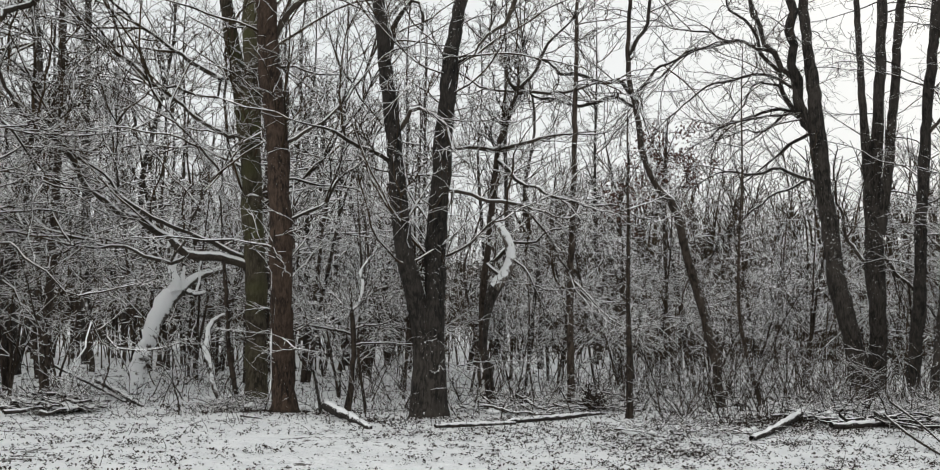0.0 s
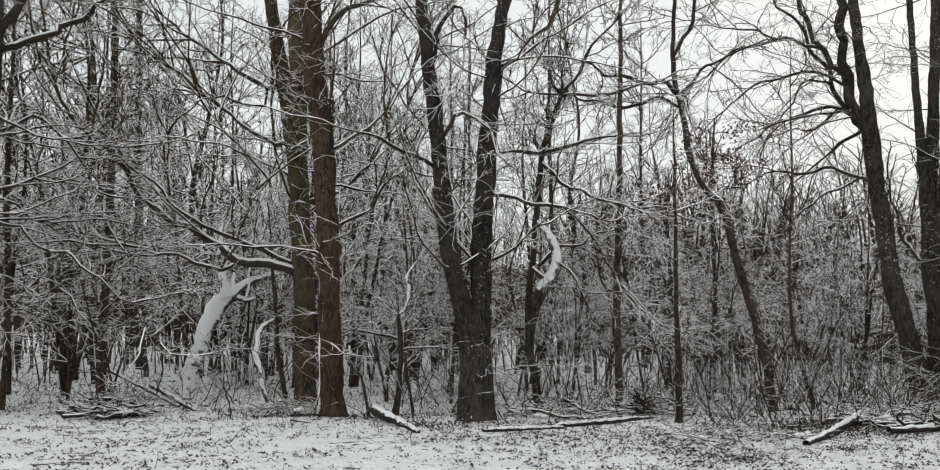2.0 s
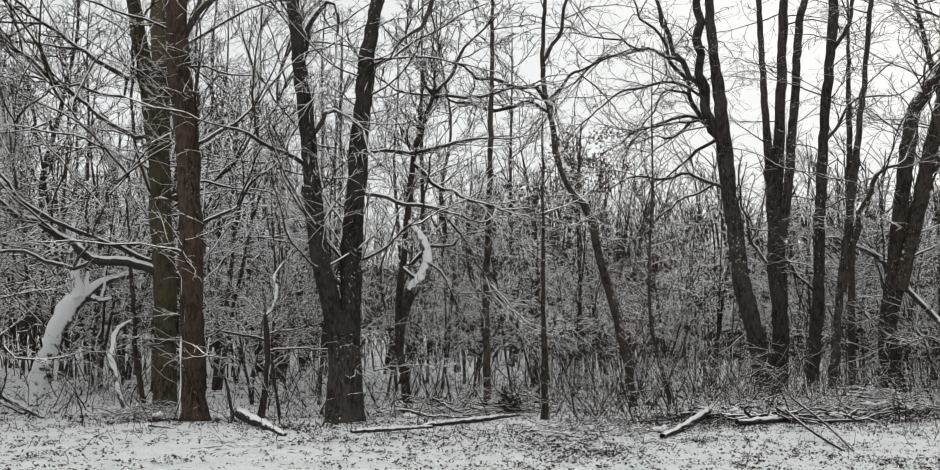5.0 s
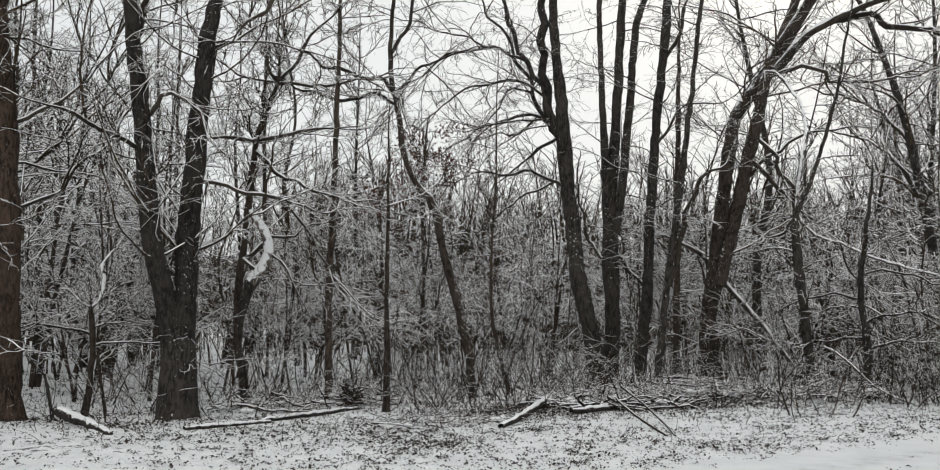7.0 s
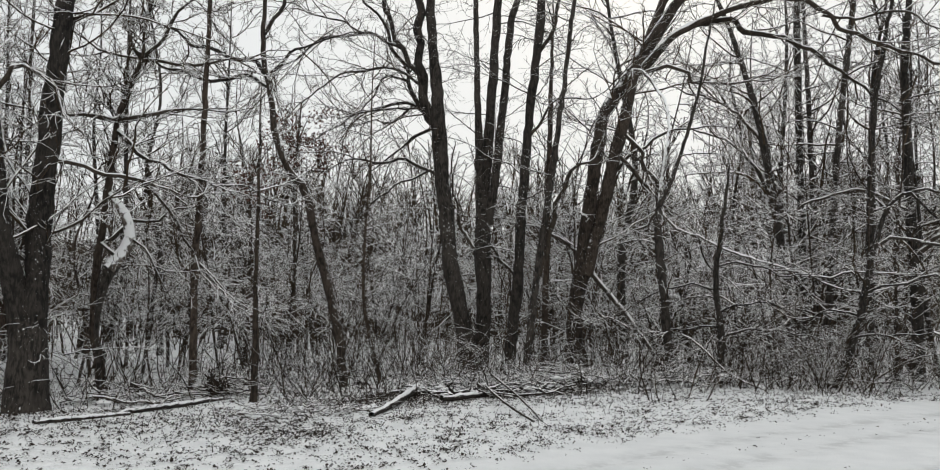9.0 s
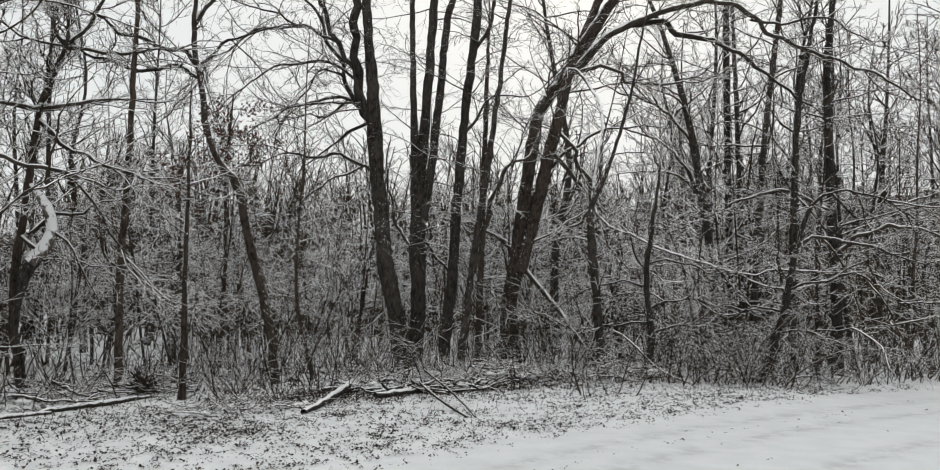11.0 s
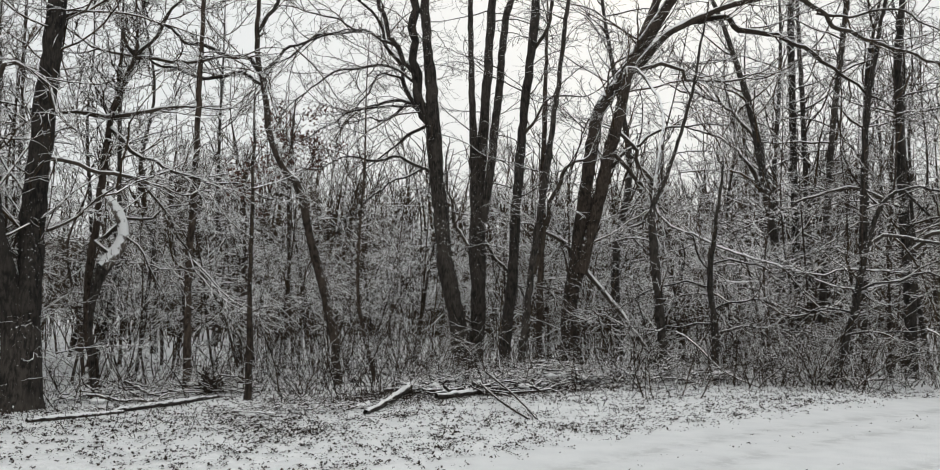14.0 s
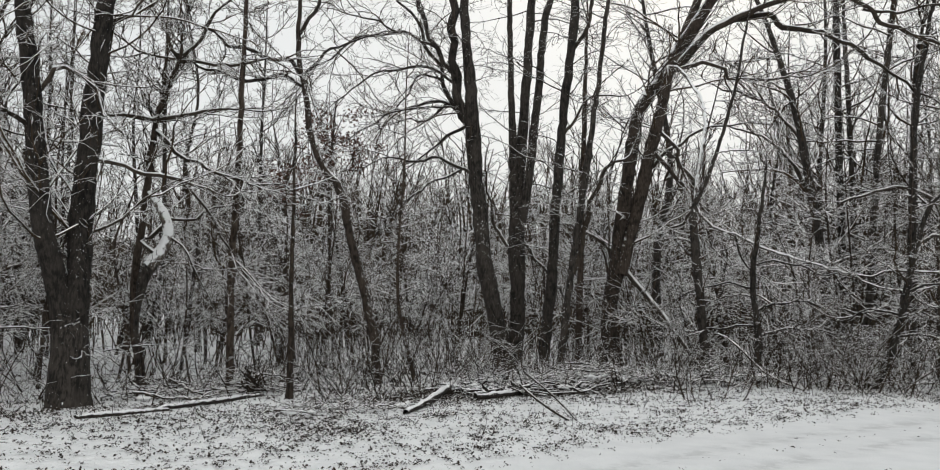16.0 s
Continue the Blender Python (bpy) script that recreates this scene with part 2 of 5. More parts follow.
def ramify(shape, rng, lines, levels, thick=1.0, rise=0.0, tumble=0.45, lo=0.12, angle=0.68, curl=0.7, kink=0.27):
    """Side branches in loose flat sprays, left and right by turns, level upon level.
    levels: how many on each parent, their length as a share of the parent's, segments, radius at the foot."""
    for per, share, segs, radius in levels:
        n, k, _ = lines.shape
        run = np.linalg.norm(np.diff(lines, axis=1), axis=2).sum(1)
        u = (np.arange(per) + rng.uniform(0.05, 0.95, (n, per))) / per * (0.98 - lo) + lo
        i = np.minimum((u * (k - 1)).astype(int), k - 2)
        f = (u * (k - 1) - i)[..., None]
        row = np.arange(n)[:, None]
        p, q = lines[row, i], lines[row, i + 1]
        t = unit(q - p)
        over = rng.normal(0, tumble, (n, 1, 3)) + np.array((0, 0, 1.0))
        turn = np.where((np.arange(per) + rng.integers(0, 2, (n, 1))) % 2, 1.0, -1.0)[..., None]
        side = unit(np.cross(t, np.broadcast_to(over, t.shape))) * turn + rng.normal(0, 0.4, t.shape)
        side = unit(side - t * (side * t).sum(-1, keepdims=True))
        ang = rng.normal(angle, 0.22, (n, per, 1))
        way = (t * np.cos(ang) + side * np.sin(ang)).reshape(-1, 3)
        length = (run[:, None] * share * rng.uniform(0.4, 1.35, u.shape) * (1.2 - 0.8 * u)).reshape(-1)
        lines = wander(rng, (p + (q - p) * f).reshape(-1, 3), way, length, segs, curl, kink, rise)
        r = radius * thick * rng.uniform(0.8, 1.2, len(length))
        shape.tubes(lines, taper(r, r * 0.45, segs + 1))
        lo = 0.18


# ---------------------------------------------------------------- the ground
def lane_edge(x):
    """Where the lane ends and the verge begins, as y over x."""
    x = np.clip(x, -30, 16)
    return 6.45 + 0.575 * x - 0.0185 * x * x


WAVES = [(0.31, 0.22, 0.4, 0.035), (-0.21, 0.47, 1.9, 0.03), (0.9, -0.55, 3.1, 0.018), (0.6, 1.2, 0.7, 0.014), (2.1, 1.3, 2.2, 0.010), (-1.7, 2.6, 5.0, 0.010), (3.9, -3.1, 1.0, 0.007)]


def verge(x, y):
    return 1 / (1 + np.exp(-np.clip((y - lane_edge(x) - 0.25) / 0.4, -40, 40)))


def ruts(x, y):
    """Two pairs of shallow wheel tracks that follow the lane's edge."""
    off = lane_edge(x) - y
    return sum(np.exp(-((off - o) / 0.2) ** 2) for o in (1.0, 2.0, 3.6)) * (1 - verge(x, y))


def lift(x, y):
    """Height of the ground: the lane with two shallow ruts, and an uneven verge and woodland floor."""
    v = verge(x, y)
    h = sum(a * np.sin(p * x + q * y + c) for p, q, c, a in WAVES) * v
    return h - 0.07 * (1 - v) - 0.022 * ruts(x, y) * (0.6 + 0.4 * np.sin(0.9 * x + 0.4 * y))


def place(bearing, dist, turn=0.0, scale=1.0):
    """A spot on the ground at that bearing (degrees, to the left) and distance from the lookout, facing it."""
    x, y = -math.sin(radians(bearing)) * dist, math.cos(radians(bearing)) * dist
    return pose(x, y, float(lift(x, y)), 0, 0, bearing + turn) @ Matrix.Scale(scale, 4)


def build_ground():
    near = np.linspace(-26, 30, 225)
    far = np.array((36, 45, 60, 80, 120, 200, 400, 900, 2000))
    xs = np.concatenate([-far[::-1], near, far])
    ys = np.concatenate([-far[::-1], np.linspace(-28, 4, 33), np.linspace(4.2, 22, 110), np.linspace(22.5, 45, 46), far[3:]])
    gx, gy = np.meshgrid(xs, ys, indexing="ij")
    z = lift(gx, gy)
    z[np.hypot(gx, gy) > 300] = 0
    s = Shape()
    i = np.arange(len(xs) - 1)[:, None] * len(ys) + np.arange(len(ys) - 1)[None, :]
    s.raw(np.stack([gx, gy, z], -1), np.stack([i, i + len(ys), i + len(ys) + 1, i + 1], -1))
    me = s.mesh("ground", SNOW_GROUND)
    attr = me.attributes.new("verge", "FLOAT", "POINT")
    attr.data.foreach_set("value", verge(gx, gy).ravel().astype(np.float32))
    attr = me.attributes.new("rut", "FLOAT", "POINT")
    attr.data.foreach_set("value", ruts(gx, gy).ravel().astype(np.float32))
    tagged(new("ground", me), "snow-covered verge, lane and woodland floor with dead leaves", "ground", kind="structure")


def build_backdrop():
    """The wooded slope that closes the view on all sides."""
    s = Shape()
    rng = np.random.default_rng(5)
    n = 720
    a = np.linspace(0, 2 * np.pi, n + 1)
    ragged = np.concatenate([rng.normal(0, 0.55, n), [0]])
    top = 11.8 + 1.2 * np.sin(3 * a + 1) + 0.5 * np.sin(11 * a) + 0.7 * ragged + 13 * np.exp(-((a - 5.22) / 0.2) ** 2)
    rings = []
    for f, r in ((0, 150), (0.55, 156), (0.92, 164), (1.0, 166), (0.9, 172), (0, 190)):
        rings.append(np.stack([-np.sin(a) * r, np.cos(a) * r, top * f - 0.4], -1))
    v = np.stack(rings, 0)
    i = np.arange(len(rings) - 1)[:, None] * (n + 1) + np.arange(n)[None, :]
    s.raw(v, np.stack([i, i + 1, i + n + 2, i + n + 1], -1))
    tagged(new("backdrop", s.mesh("backdrop", FAR_WOOD)), "distant wooded slope, grey with snow", "backdrop", kind="structure")


build_ground()
build_backdrop()


# ---------------------------------------------------------------- trees by the lane, each with its own habit
def stem_line(rng, points, sway=0.03, top=None):
    """A stem through a few (across, height, radius) points; top: lets it run on, tapering, to that height."""
    pts = [(x, 0.0, z, r) for x, z, r in points]
    if top:
        (x0, _, z0, r0), (x1, _, z1, r1) = pts[-2], pts[-1]
        lean = np.clip((x1 - x0) / max(z1 - z0, 0.2), -0.5, 0.5)
        for f in (0.35, 0.7, 1.0):
            pts.append((x1 + lean * (top - z1) * f, 0.25 * f, z1 + (top - z1) * f, r1 * (1 - 0.8 * f)))
    line = spline(pts, 40 * len(pts))
    run = np.concatenate([[0], np.cumsum(np.linalg.norm(np.diff(line[:, :3], axis=0), axis=1))])
    even = np.linspace(0, run[-1], max(8, int(run[-1] / 0.17)))
    line = np.stack([np.interp(even, run, line[:, i]) for i in range(4)], -1)
    k = np.arange(len(line))
    line[:, 1] += sway * 6 * np.sin(k * 0.21 + rng.uniform(0, 6)) * np.minimum(1, k / 8)
    line[:, :3] += rng.normal(0, sway * 0.25, (len(line), 3)) * np.minimum(1, k / 3)[:, None]
    return line


def run_of(line):
    return float(np.linalg.norm(np.diff(line[:, :3], axis=0), axis=1).sum())


def trunk_shape(rng, line, sides=12, flare=0.16, rooted=True, lumps=0.035):
    if rooted:
        foot = line[0].copy()
        foot[2] -= 0.25
        line = np.vstack([foot, line])
        line[:, 3] *= 1 + flare * np.exp(-np.maximum(line[:, 2], 0) / 0.16)
    end = line[-1].copy()
    end[:3] += unit(line[-1, :3] - line[-2, :3]) * line[-1, 3] * 0.5
    end[3] = 0.002
    line = np.vstack([line, end])
    s = Shape()
    s.tubes(line[None, :, :3], line[None, :, 3], sides, lumps, rng)
    return s


FINE = ((6, 0.58, 4, 0.0098), (4, 0.66, 3, 0.0072))       # for tree(): branchlets, then twigs


def tree(label, bearing, dist, seed, trunk, stems=(), limbs=(), bark=BARK, twig=TWIGS, top=None, shoots=5, reach=1.5, from_height=2.2,
         thick=1.0, sprays=FINE, name="tree", stem_bark=None, limb_shoots=2.2, limb_bark=None, slim=0.9, rise=0.03, lumps=0.05, kink=0.005):
    """A tree with its trunk, the stems it forks into, its limbs, and one part for all the twigs.
    shoots: branches to every metre of stem above from_height."""
    rng = np.random.default_rng(seed)
    ob = base(name, place(bearing, dist), label, "tree")
    line = stem_line(rng, trunk, top=None if stems else top) * (1, 1, 1, slim)
    line[:, 0] += rng.normal(0, 1, len(line)) * kink
    wood = part("trunk", trunk_shape(rng, line, lumps=lumps), bark, ob)
    carriers = [line]
    for st in stems:
        ln = stem_line(rng, st, top=top) * (1, 1, 1, slim)
        ln[:, 0] += rng.normal(0, 1, len(ln)) * kink
        part("stem", trunk_shape(rng, ln, 10, rooted=False, lumps=lumps), stem_bark or bark, ob)
        carriers.append(ln)
    limb_lines = []
    for lb in limbs:
        (xa, za, _), (xb, zb, rb) = lb[-2:]
        on = 0.9 / math.hypot(xb - xa, zb - za)
        ln = stem_line(rng, [*lb, (xb + (xb - xa) * on, zb + (zb - za) * on + rng.uniform(-0.25, 0.25), min(rb, 0.03) * 0.35)], 0.035)
        k = np.linspace(0, 1, len(ln))
        ln[:, 1] += k * rng.uniform(-0.9, 0.9)
        for axis in (0, 2):     # small crooks along the limb
            ln[:, axis] += np.minimum(1, 6 * k) * sum(rng.normal(0, 0.028) * np.sin(k * run_of(ln) * w + rng.uniform(0, 6)) for w in (3.1, 5.2, 8.3))
        near = np.concatenate([*carriers, *limb_lines])
        root = near[np.argmin(np.hypot(near[:, 0] - ln[0, 0], near[:, 2] - ln[0, 2]))]
        if math.hypot(root[0] - ln[0, 0], root[2] - ln[0, 2]) < 0.45:
            ln[:, 1] += root[1]
            ln = np.vstack([(*root[:3], min(ln[0, 3], root[3])), ln])
        part("limb", trunk_shape(rng, ln, 7, rooted=False, lumps=0.05), limb_bark or LIMB, wood)
        limb_lines.append(ln)
    s = Shape()
    starts, ways, sizes = [], [], []
    for ln in carriers:
        seg = np.linalg.norm(np.diff(ln[:, :3], axis=0), axis=1)
        for i in range(len(ln) - 1):
            if ln[i, 2] < from_height:
                continue
            for _ in range(rng.poisson((0.75 if ln[i, 2] < 9.5 else 0.3) * shoots * seg[i])):
                a = rng.uniform(0, 2 * np.pi)
                starts.append(ln[i, :3])
                ways.append((math.cos(a), math.sin(a), rng.uniform(0.0, 1.0)))
                sizes.append(min(1.0, 0.35 + ln[i, 3] * 5))
    if starts:
        starts, ways, sizes = np.array(starts), np.array(ways), np.array(sizes)
        ln = reach * sizes * rng.uniform(0.5, 1.9, len(starts))
        lines = wander(rng, starts, ways, ln, 9, 0.6, 0.17, rise)
        r0 = (0.008 + 0.009 * ln) * thick
        s.tubes(lines, taper(r0, r0 * 0.4, 10), 4)
        ramify(s, rng, lines, sprays, thick, rise)
    for ln in limb_lines:
        n = max(3, int(run_of(ln) * limb_shoots))
        st, w, f = sprout(rng, spline(ln[:, :3], 9)[None], n, 0.2, 1.0, 0.72, 0.6, 0.1)
        length = reach * rng.uniform(0.4, 1.5, n)
        lines = wander(rng, st, w, length, 9, 0.6, 0.17, rise)
        r0 = (0.007 + 0.008 * length) * thick
        s.tubes(lines, taper(r0, r0 * 0.4, 10), 4)
        ramify(s, rng, lines, sprays, thick, rise)
    if s.count:
        tagged(part("crown", s, twig, ob), kind="stuff")
    return ob


SWEEPING = [    # low limbs of the tree that stands first: across, height, radius
    [(-0.33, 2.56, 0.10), (-1.24, 2.77, 0.085), (-1.87, 3.08, 0.076), (-2.54, 3.38, 0.064), (-3.52, 4.38, 0.046), (-4.32, 5.32, 0.034), (-5.03, 6.44, 0.022)],
    [(-0.33, 2.70, 0.05), (-1.36, 3.07, 0.044), (-2.16, 3.48, 0.038), (-3.19, 4.28, 0.028), (-4.52, 6.06, 0.016)],
    [(-1.35, 2.72, 0.042), (-1.68, 2.52, 0.04), (-2.41, 2.79, 0.035), (-3.34, 2.92, 0.03), (-4.43, 3.32, 0.023), (-5.72, 3.95, 0.016)],
    [(-2.68, 2.82, 0.028), (-3.39, 2.76, 0.022), (-4.75, 3.42, 0.014)]]
ASCENDING = [
    [(-0.96, 6.16, 0.055), (-1.96, 6.79, 0.043), (-3.01, 7.61, 0.025)], [(-0.75, 4.99, 0.045), (-1.80, 5.65, 0.037), (-2.61, 6.24, 0.03), (-4.05, 7.33, 0.018)],
    [(-2.54, 3.38, 0.025), (-2.69, 4.30, 0.016), (-2.68, 4.76, 0.012)], [(-1.66, 2.53, 0.024), (-1.36, 3.07, 0.022), (-1.06, 4.07, 0.017), (-0.46, 4.92, 0.012)],
    [(-1.00, 5.79, 0.028), (-2.26, 5.96, 0.022), (-4.06, 6.50, 0.012)], [(-0.84, 4.25, 0.028), (-1.55, 5.05, 0.021), (-2.25, 5.61, 0.014)], [(-0.2, 3.6, 0.03), (0.7, 4.3, 0.026), (1.5, 5.3, 0.02), (2.1, 6.6, 0.012)]]
tree("tall trunk green with algae, long snowy limbs sweeping low", 13.48, 16.9, 11,
     [(-0.03, 0, 0.22), (-0.05, 0.6, 0.2), (-0.15, 2.55, 0.2), (-0.27, 3.82, 0.2)],
     stems=[[(-0.24, 3.7, 0.18), (-0.40, 4.87, 0.165), (-0.64, 6.28, 0.146), (-0.92, 7.69, 0.129)],
            [(-0.22, 3.7, 0.18), (-0.30, 4.6, 0.175), (-0.35, 5.94, 0.175), (-0.45, 7.74, 0.165)]],
     limbs=SWEEPING + ASCENDING,
     from_height=3.4, slim=1.0, bark=BARK_GREEN, top=13, shoots=4.2, reach=2.2, twig=TWIGS_LADEN, thick=0.85, limb_shoots=2.6)
twin = tree("tall brown trunk leaning on its neighbour, thin snowy shoots", 11.91, 14.53, 12,
     [(0.02, 0, 0.212), (-0.02, 0.85, 0.188), (-0.08, 1.84, 0.187), (-0.21, 3.84, 0.18), (-0.38, 5.36, 0.18), (-0.56, 6.91, 0.175)],
     limbs=[[(-0.35, 6.30, 0.051), (-0.08, 6.80, 0.046), (0.42, 7.00, 0.041), (1.1, 7.3, 0.03)],
            [(-0.2, 3.0, 0.035), (0.5, 3.5, 0.03), (1.2, 4.3, 0.024), (1.7, 5.3, 0.016)],
            [(-0.25, 4.4, 0.035), (0.4, 4.8, 0.03), (1.1, 5.7, 0.02), (1.5, 6.6, 0.015)]],
     slim=1.0, top=13, shoots=7, from_height=1.2, bark=BARK_RED, thick=0.85)
seam = Shape()
seam.tubes(np.array([[(-0.20, -0.06, 0.1), (-0.205, -0.06, 0.35), (-0.20, -0.06, 0.6), (-0.215, -0.06, 0.85), (-0.225, -0.06, 1.1), (-0.22, -0.06, 1.3), (-0.23, -0.06, 1.55)],
                    [(-0.235, -0.06, 1.68), (-0.235, -0.06, 1.75), (-0.24, -0.06, 1.82), (-0.24, -0.06, 1.88), (-0.25, -0.06, 1.95), (-0.25, -0.06, 2.0), (-0.255, -0.06, 2.1)]]),
           np.array([[0.004, 0.015, 0.009, 0.004, 0.019, 0.013, 0.003], [0.003, 0.007, 0.012, 0.005, 0.011, 0.007, 0.003]]), 7, 0.12, np.random.default_rng(4))
part("snow_cap", seam, SNOW_CAP, twin.children[0], "snow caught along the bark")
forked = tree("thick dark tree forking low into two trunks", 2.52, 14.25, 13,
     [(0, 0, 0.30), (0, 0.31, 0.285), (0.01, 0.90, 0.277), (-0.03, 1.3, 0.265), (-0.05, 1.6, 0.2), (-0.06, 1.9, 0.09), (-0.06, 2.1, 0.03)],
     stems=[[(-0.10, 1.1, 0.18), (-0.17, 1.6, 0.17), (-0.29, 2.07, 0.159), (-0.43, 2.57, 0.155), (-0.55, 3.37, 0.150), (-0.69, 4.59, 0.136), (-0.84, 5.72, 0.122), (-1.00, 6.98, 0.103)],
            [(0.03, 1.1, 0.21), (0.05, 1.6, 0.20), (0.07, 2.08, 0.184), (0.06, 2.88, 0.180), (0.12, 3.90, 0.166), (0.17, 4.92, 0.152), (0.25, 5.97, 0.128), (0.41, 7.03, 0.113)]],
     limbs=[[(-0.58, 4.78, 0.04), (-0.36, 5.06, 0.036), (-0.18, 5.14, 0.034), (-0.02, 4.94, 0.03)],
            [(0.22, 3.74, 0.045), (0.52, 3.72, 0.04), (0.93, 3.61, 0.037), (1.41, 3.54, 0.032)],
            [(-0.7, 4.18, 0.045), (-1.15, 4.37, 0.038), (-1.51, 4.52, 0.03), (-1.91, 4.64, 0.02)],
            [(0.41, 6.92, 0.07), (0.71, 7.68, 0.058), (1.18, 7.38, 0.046), (1.34, 6.93, 0.04), (1.14, 6.61, 0.035), (0.86, 6.32, 0.026), (0.63, 6.06, 0.018)],
            [(-0.84, 5.93, 0.044), (-0.66, 6.57, 0.042), (-0.41, 6.94, 0.036), (-0.25, 6.69, 0.026), (-0.29, 6.26, 0.018)],
            [(0.15, 2.6, 0.03), (0.5, 2.75, 0.026), (0.9, 3.1, 0.02)]],
     slim=1.0, bark=BARK_DARK, top=13, shoots=2.8, from_height=2.2, thick=0.85)
crotch = Shape()
crotch.tubes(np.array([[(-0.15, -0.08, 1.86), (-0.12, -0.07, 1.93), (-0.13, -0.05, 2.0), (-0.10, -0.04, 2.04)]]), np.array([[0.008, 0.04, 0.045, 0.003]]), 8, 0.05, np.random.default_rng(3))
part("snow_cap", crotch, SNOW_CAP, forked.children[0], "snow lodged in the fork")
tree("slim crooked tree with a bushy snowy head", -1.70, 16.08, 14,
     [(0, 0, 0.115), (-0.17, 1.04, 0.106), (-0.22, 1.93, 0.101), (-0.12, 3.06, 0.090), (-0.03, 4.21, 0.080), (0.06, 4.90, 0.069), (0.22, 5.43, 0.057), (0.37, 5.90, 0.05), (0.42, 6.5, 0.03)],
     limbs=[[(0.10, 4.80, 0.05), (-0.17, 4.64, 0.05), (-0.46, 4.69, 0.04)], [(0.08, 4.76, 0.045), (0.6, 4.87, 0.036), (1.2, 5.05, 0.022)],
            [(0.0, 4.61, 0.046), (0.20, 4.38, 0.044), (0.50, 4.05, 0.038), (1.03, 3.82, 0.032), (1.96, 3.68, 0.022)], [(0.50, 4.05, 0.028), (0.66, 3.53, 0.026), (1.12, 2.86, 0.021), (1.40, 2.47, 0.016)],
            [(0.37, 5.90, 0.044), (0.63, 6.31, 0.038), (0.89, 6.68, 0.03), (1.31, 7.26, 0.02)], [(0.37, 5.90, 0.038), (0.17, 6.31, 0.032), (-0.02, 6.61, 0.026), (-0.11, 7.25, 0.016)],
            [(0.37, 5.87, 0.044), (0.69, 5.90, 0.038), (1.07, 5.82, 0.032), (1.95, 5.97, 0.02)], [(0.37, 5.9, 0.03), (-0.2, 6.0, 0.025), (-0.8, 6.4, 0.018)]],
     twig=TWIGS_LADEN, shoots=15, from_height=4.0, top=8.5, reach=1.2, slim=0.68)
tree("straight slim tree with fine level shoots", -6.85, 15.9, 15,
     [(0, 0, 0.085), (-0.03, 2.51, 0.080), (0.03, 4.19, 0.067), (0.04, 6.48, 0.051), (0.05, 8.12, 0.040)], top=11, shoots=5, reach=1.0, from_height=1.6, slim=0.78)
tree("thin young tree at the wood's edge", -10.64, 14.74, 16,
     [(0, 0, 0.078), (-0.01, 0.94, 0.065), (-0.03, 1.94, 0.046), (-0.04, 3.99, 0.031)], top=5.5, shoots=7, reach=1.0, from_height=1.2, twig=TWIGS_LADEN, thick=0.75, slim=0.8)
tree("tree with a trunk bent twice, bare crooked top", -16.39, 17.56, 17,
     [(0, 0, 0.125), (-0.16, 1.09, 0.129), (-0.43, 2.15, 0.131), (-0.66, 2.98, 0.120), (-0.85, 3.83, 0.121), (-1.24, 4.39, 0.097), (-1.48, 4.95, 0.092), (-1.63, 5.83, 0.086), (-1.82, 6.73, 0.075), (-1.82, 7.75, 0.063), (-1.75, 8.65, 0.050)],
     limbs=[[(-1.72, 6.28, 0.056), (-2.03, 6.59, 0.050), (-2.53, 6.67, 0.044), (-3.29, 6.89, 0.032)], [(-1.66, 6.02, 0.043), (-2.15, 6.30, 0.044), (-2.90, 6.22, 0.038), (-3.81, 6.47, 0.03)],
            [(-1.7, 6.3, 0.04), (-1.2, 6.8, 0.03), (-0.5, 7.1, 0.02)], [(-1.8, 7.2, 0.045), (-1.5, 7.7, 0.04), (-1.35, 8.6, 0.03)]],
     twig=TWIGS_BARE, thick=0.75, reach=1.4, rise=-0.05, limb_bark=BARK_DARK, bark=STREAKED, slim=0.68, top=11, shoots=2.6, from_height=4.3)
UPSWEPT = [
    [(-0.95, 5.8, 0.1), (-1.12, 6.15, 0.11), (-1.26, 7.4, 0.1), (-1.28, 8.72, 0.09), (-1.32, 10.2, 0.06)], [(-0.95, 5.85, 0.085), (-1.26, 6.69, 0.063), (-1.65, 7.46, 0.058), (-2.07, 8.42, 0.05)],
    [(-1.05, 5.95, 0.06), (-1.33, 6.31, 0.055), (-1.6, 7.06, 0.05), (-1.94, 7.76, 0.042), (-2.35, 8.5, 0.033), (-2.71, 8.97, 0.023)], [(-1.59, 7.45, 0.045), (-2.12, 7.86, 0.039), (-2.74, 8.01, 0.036), (-3.38, 7.87, 0.03), (-3.84, 7.69, 0.024), (-4.32, 7.33, 0.017)],
    [(-2.6, 7.99, 0.03), (-3.24, 8.33, 0.024), (-3.89, 8.57, 0.017)]]
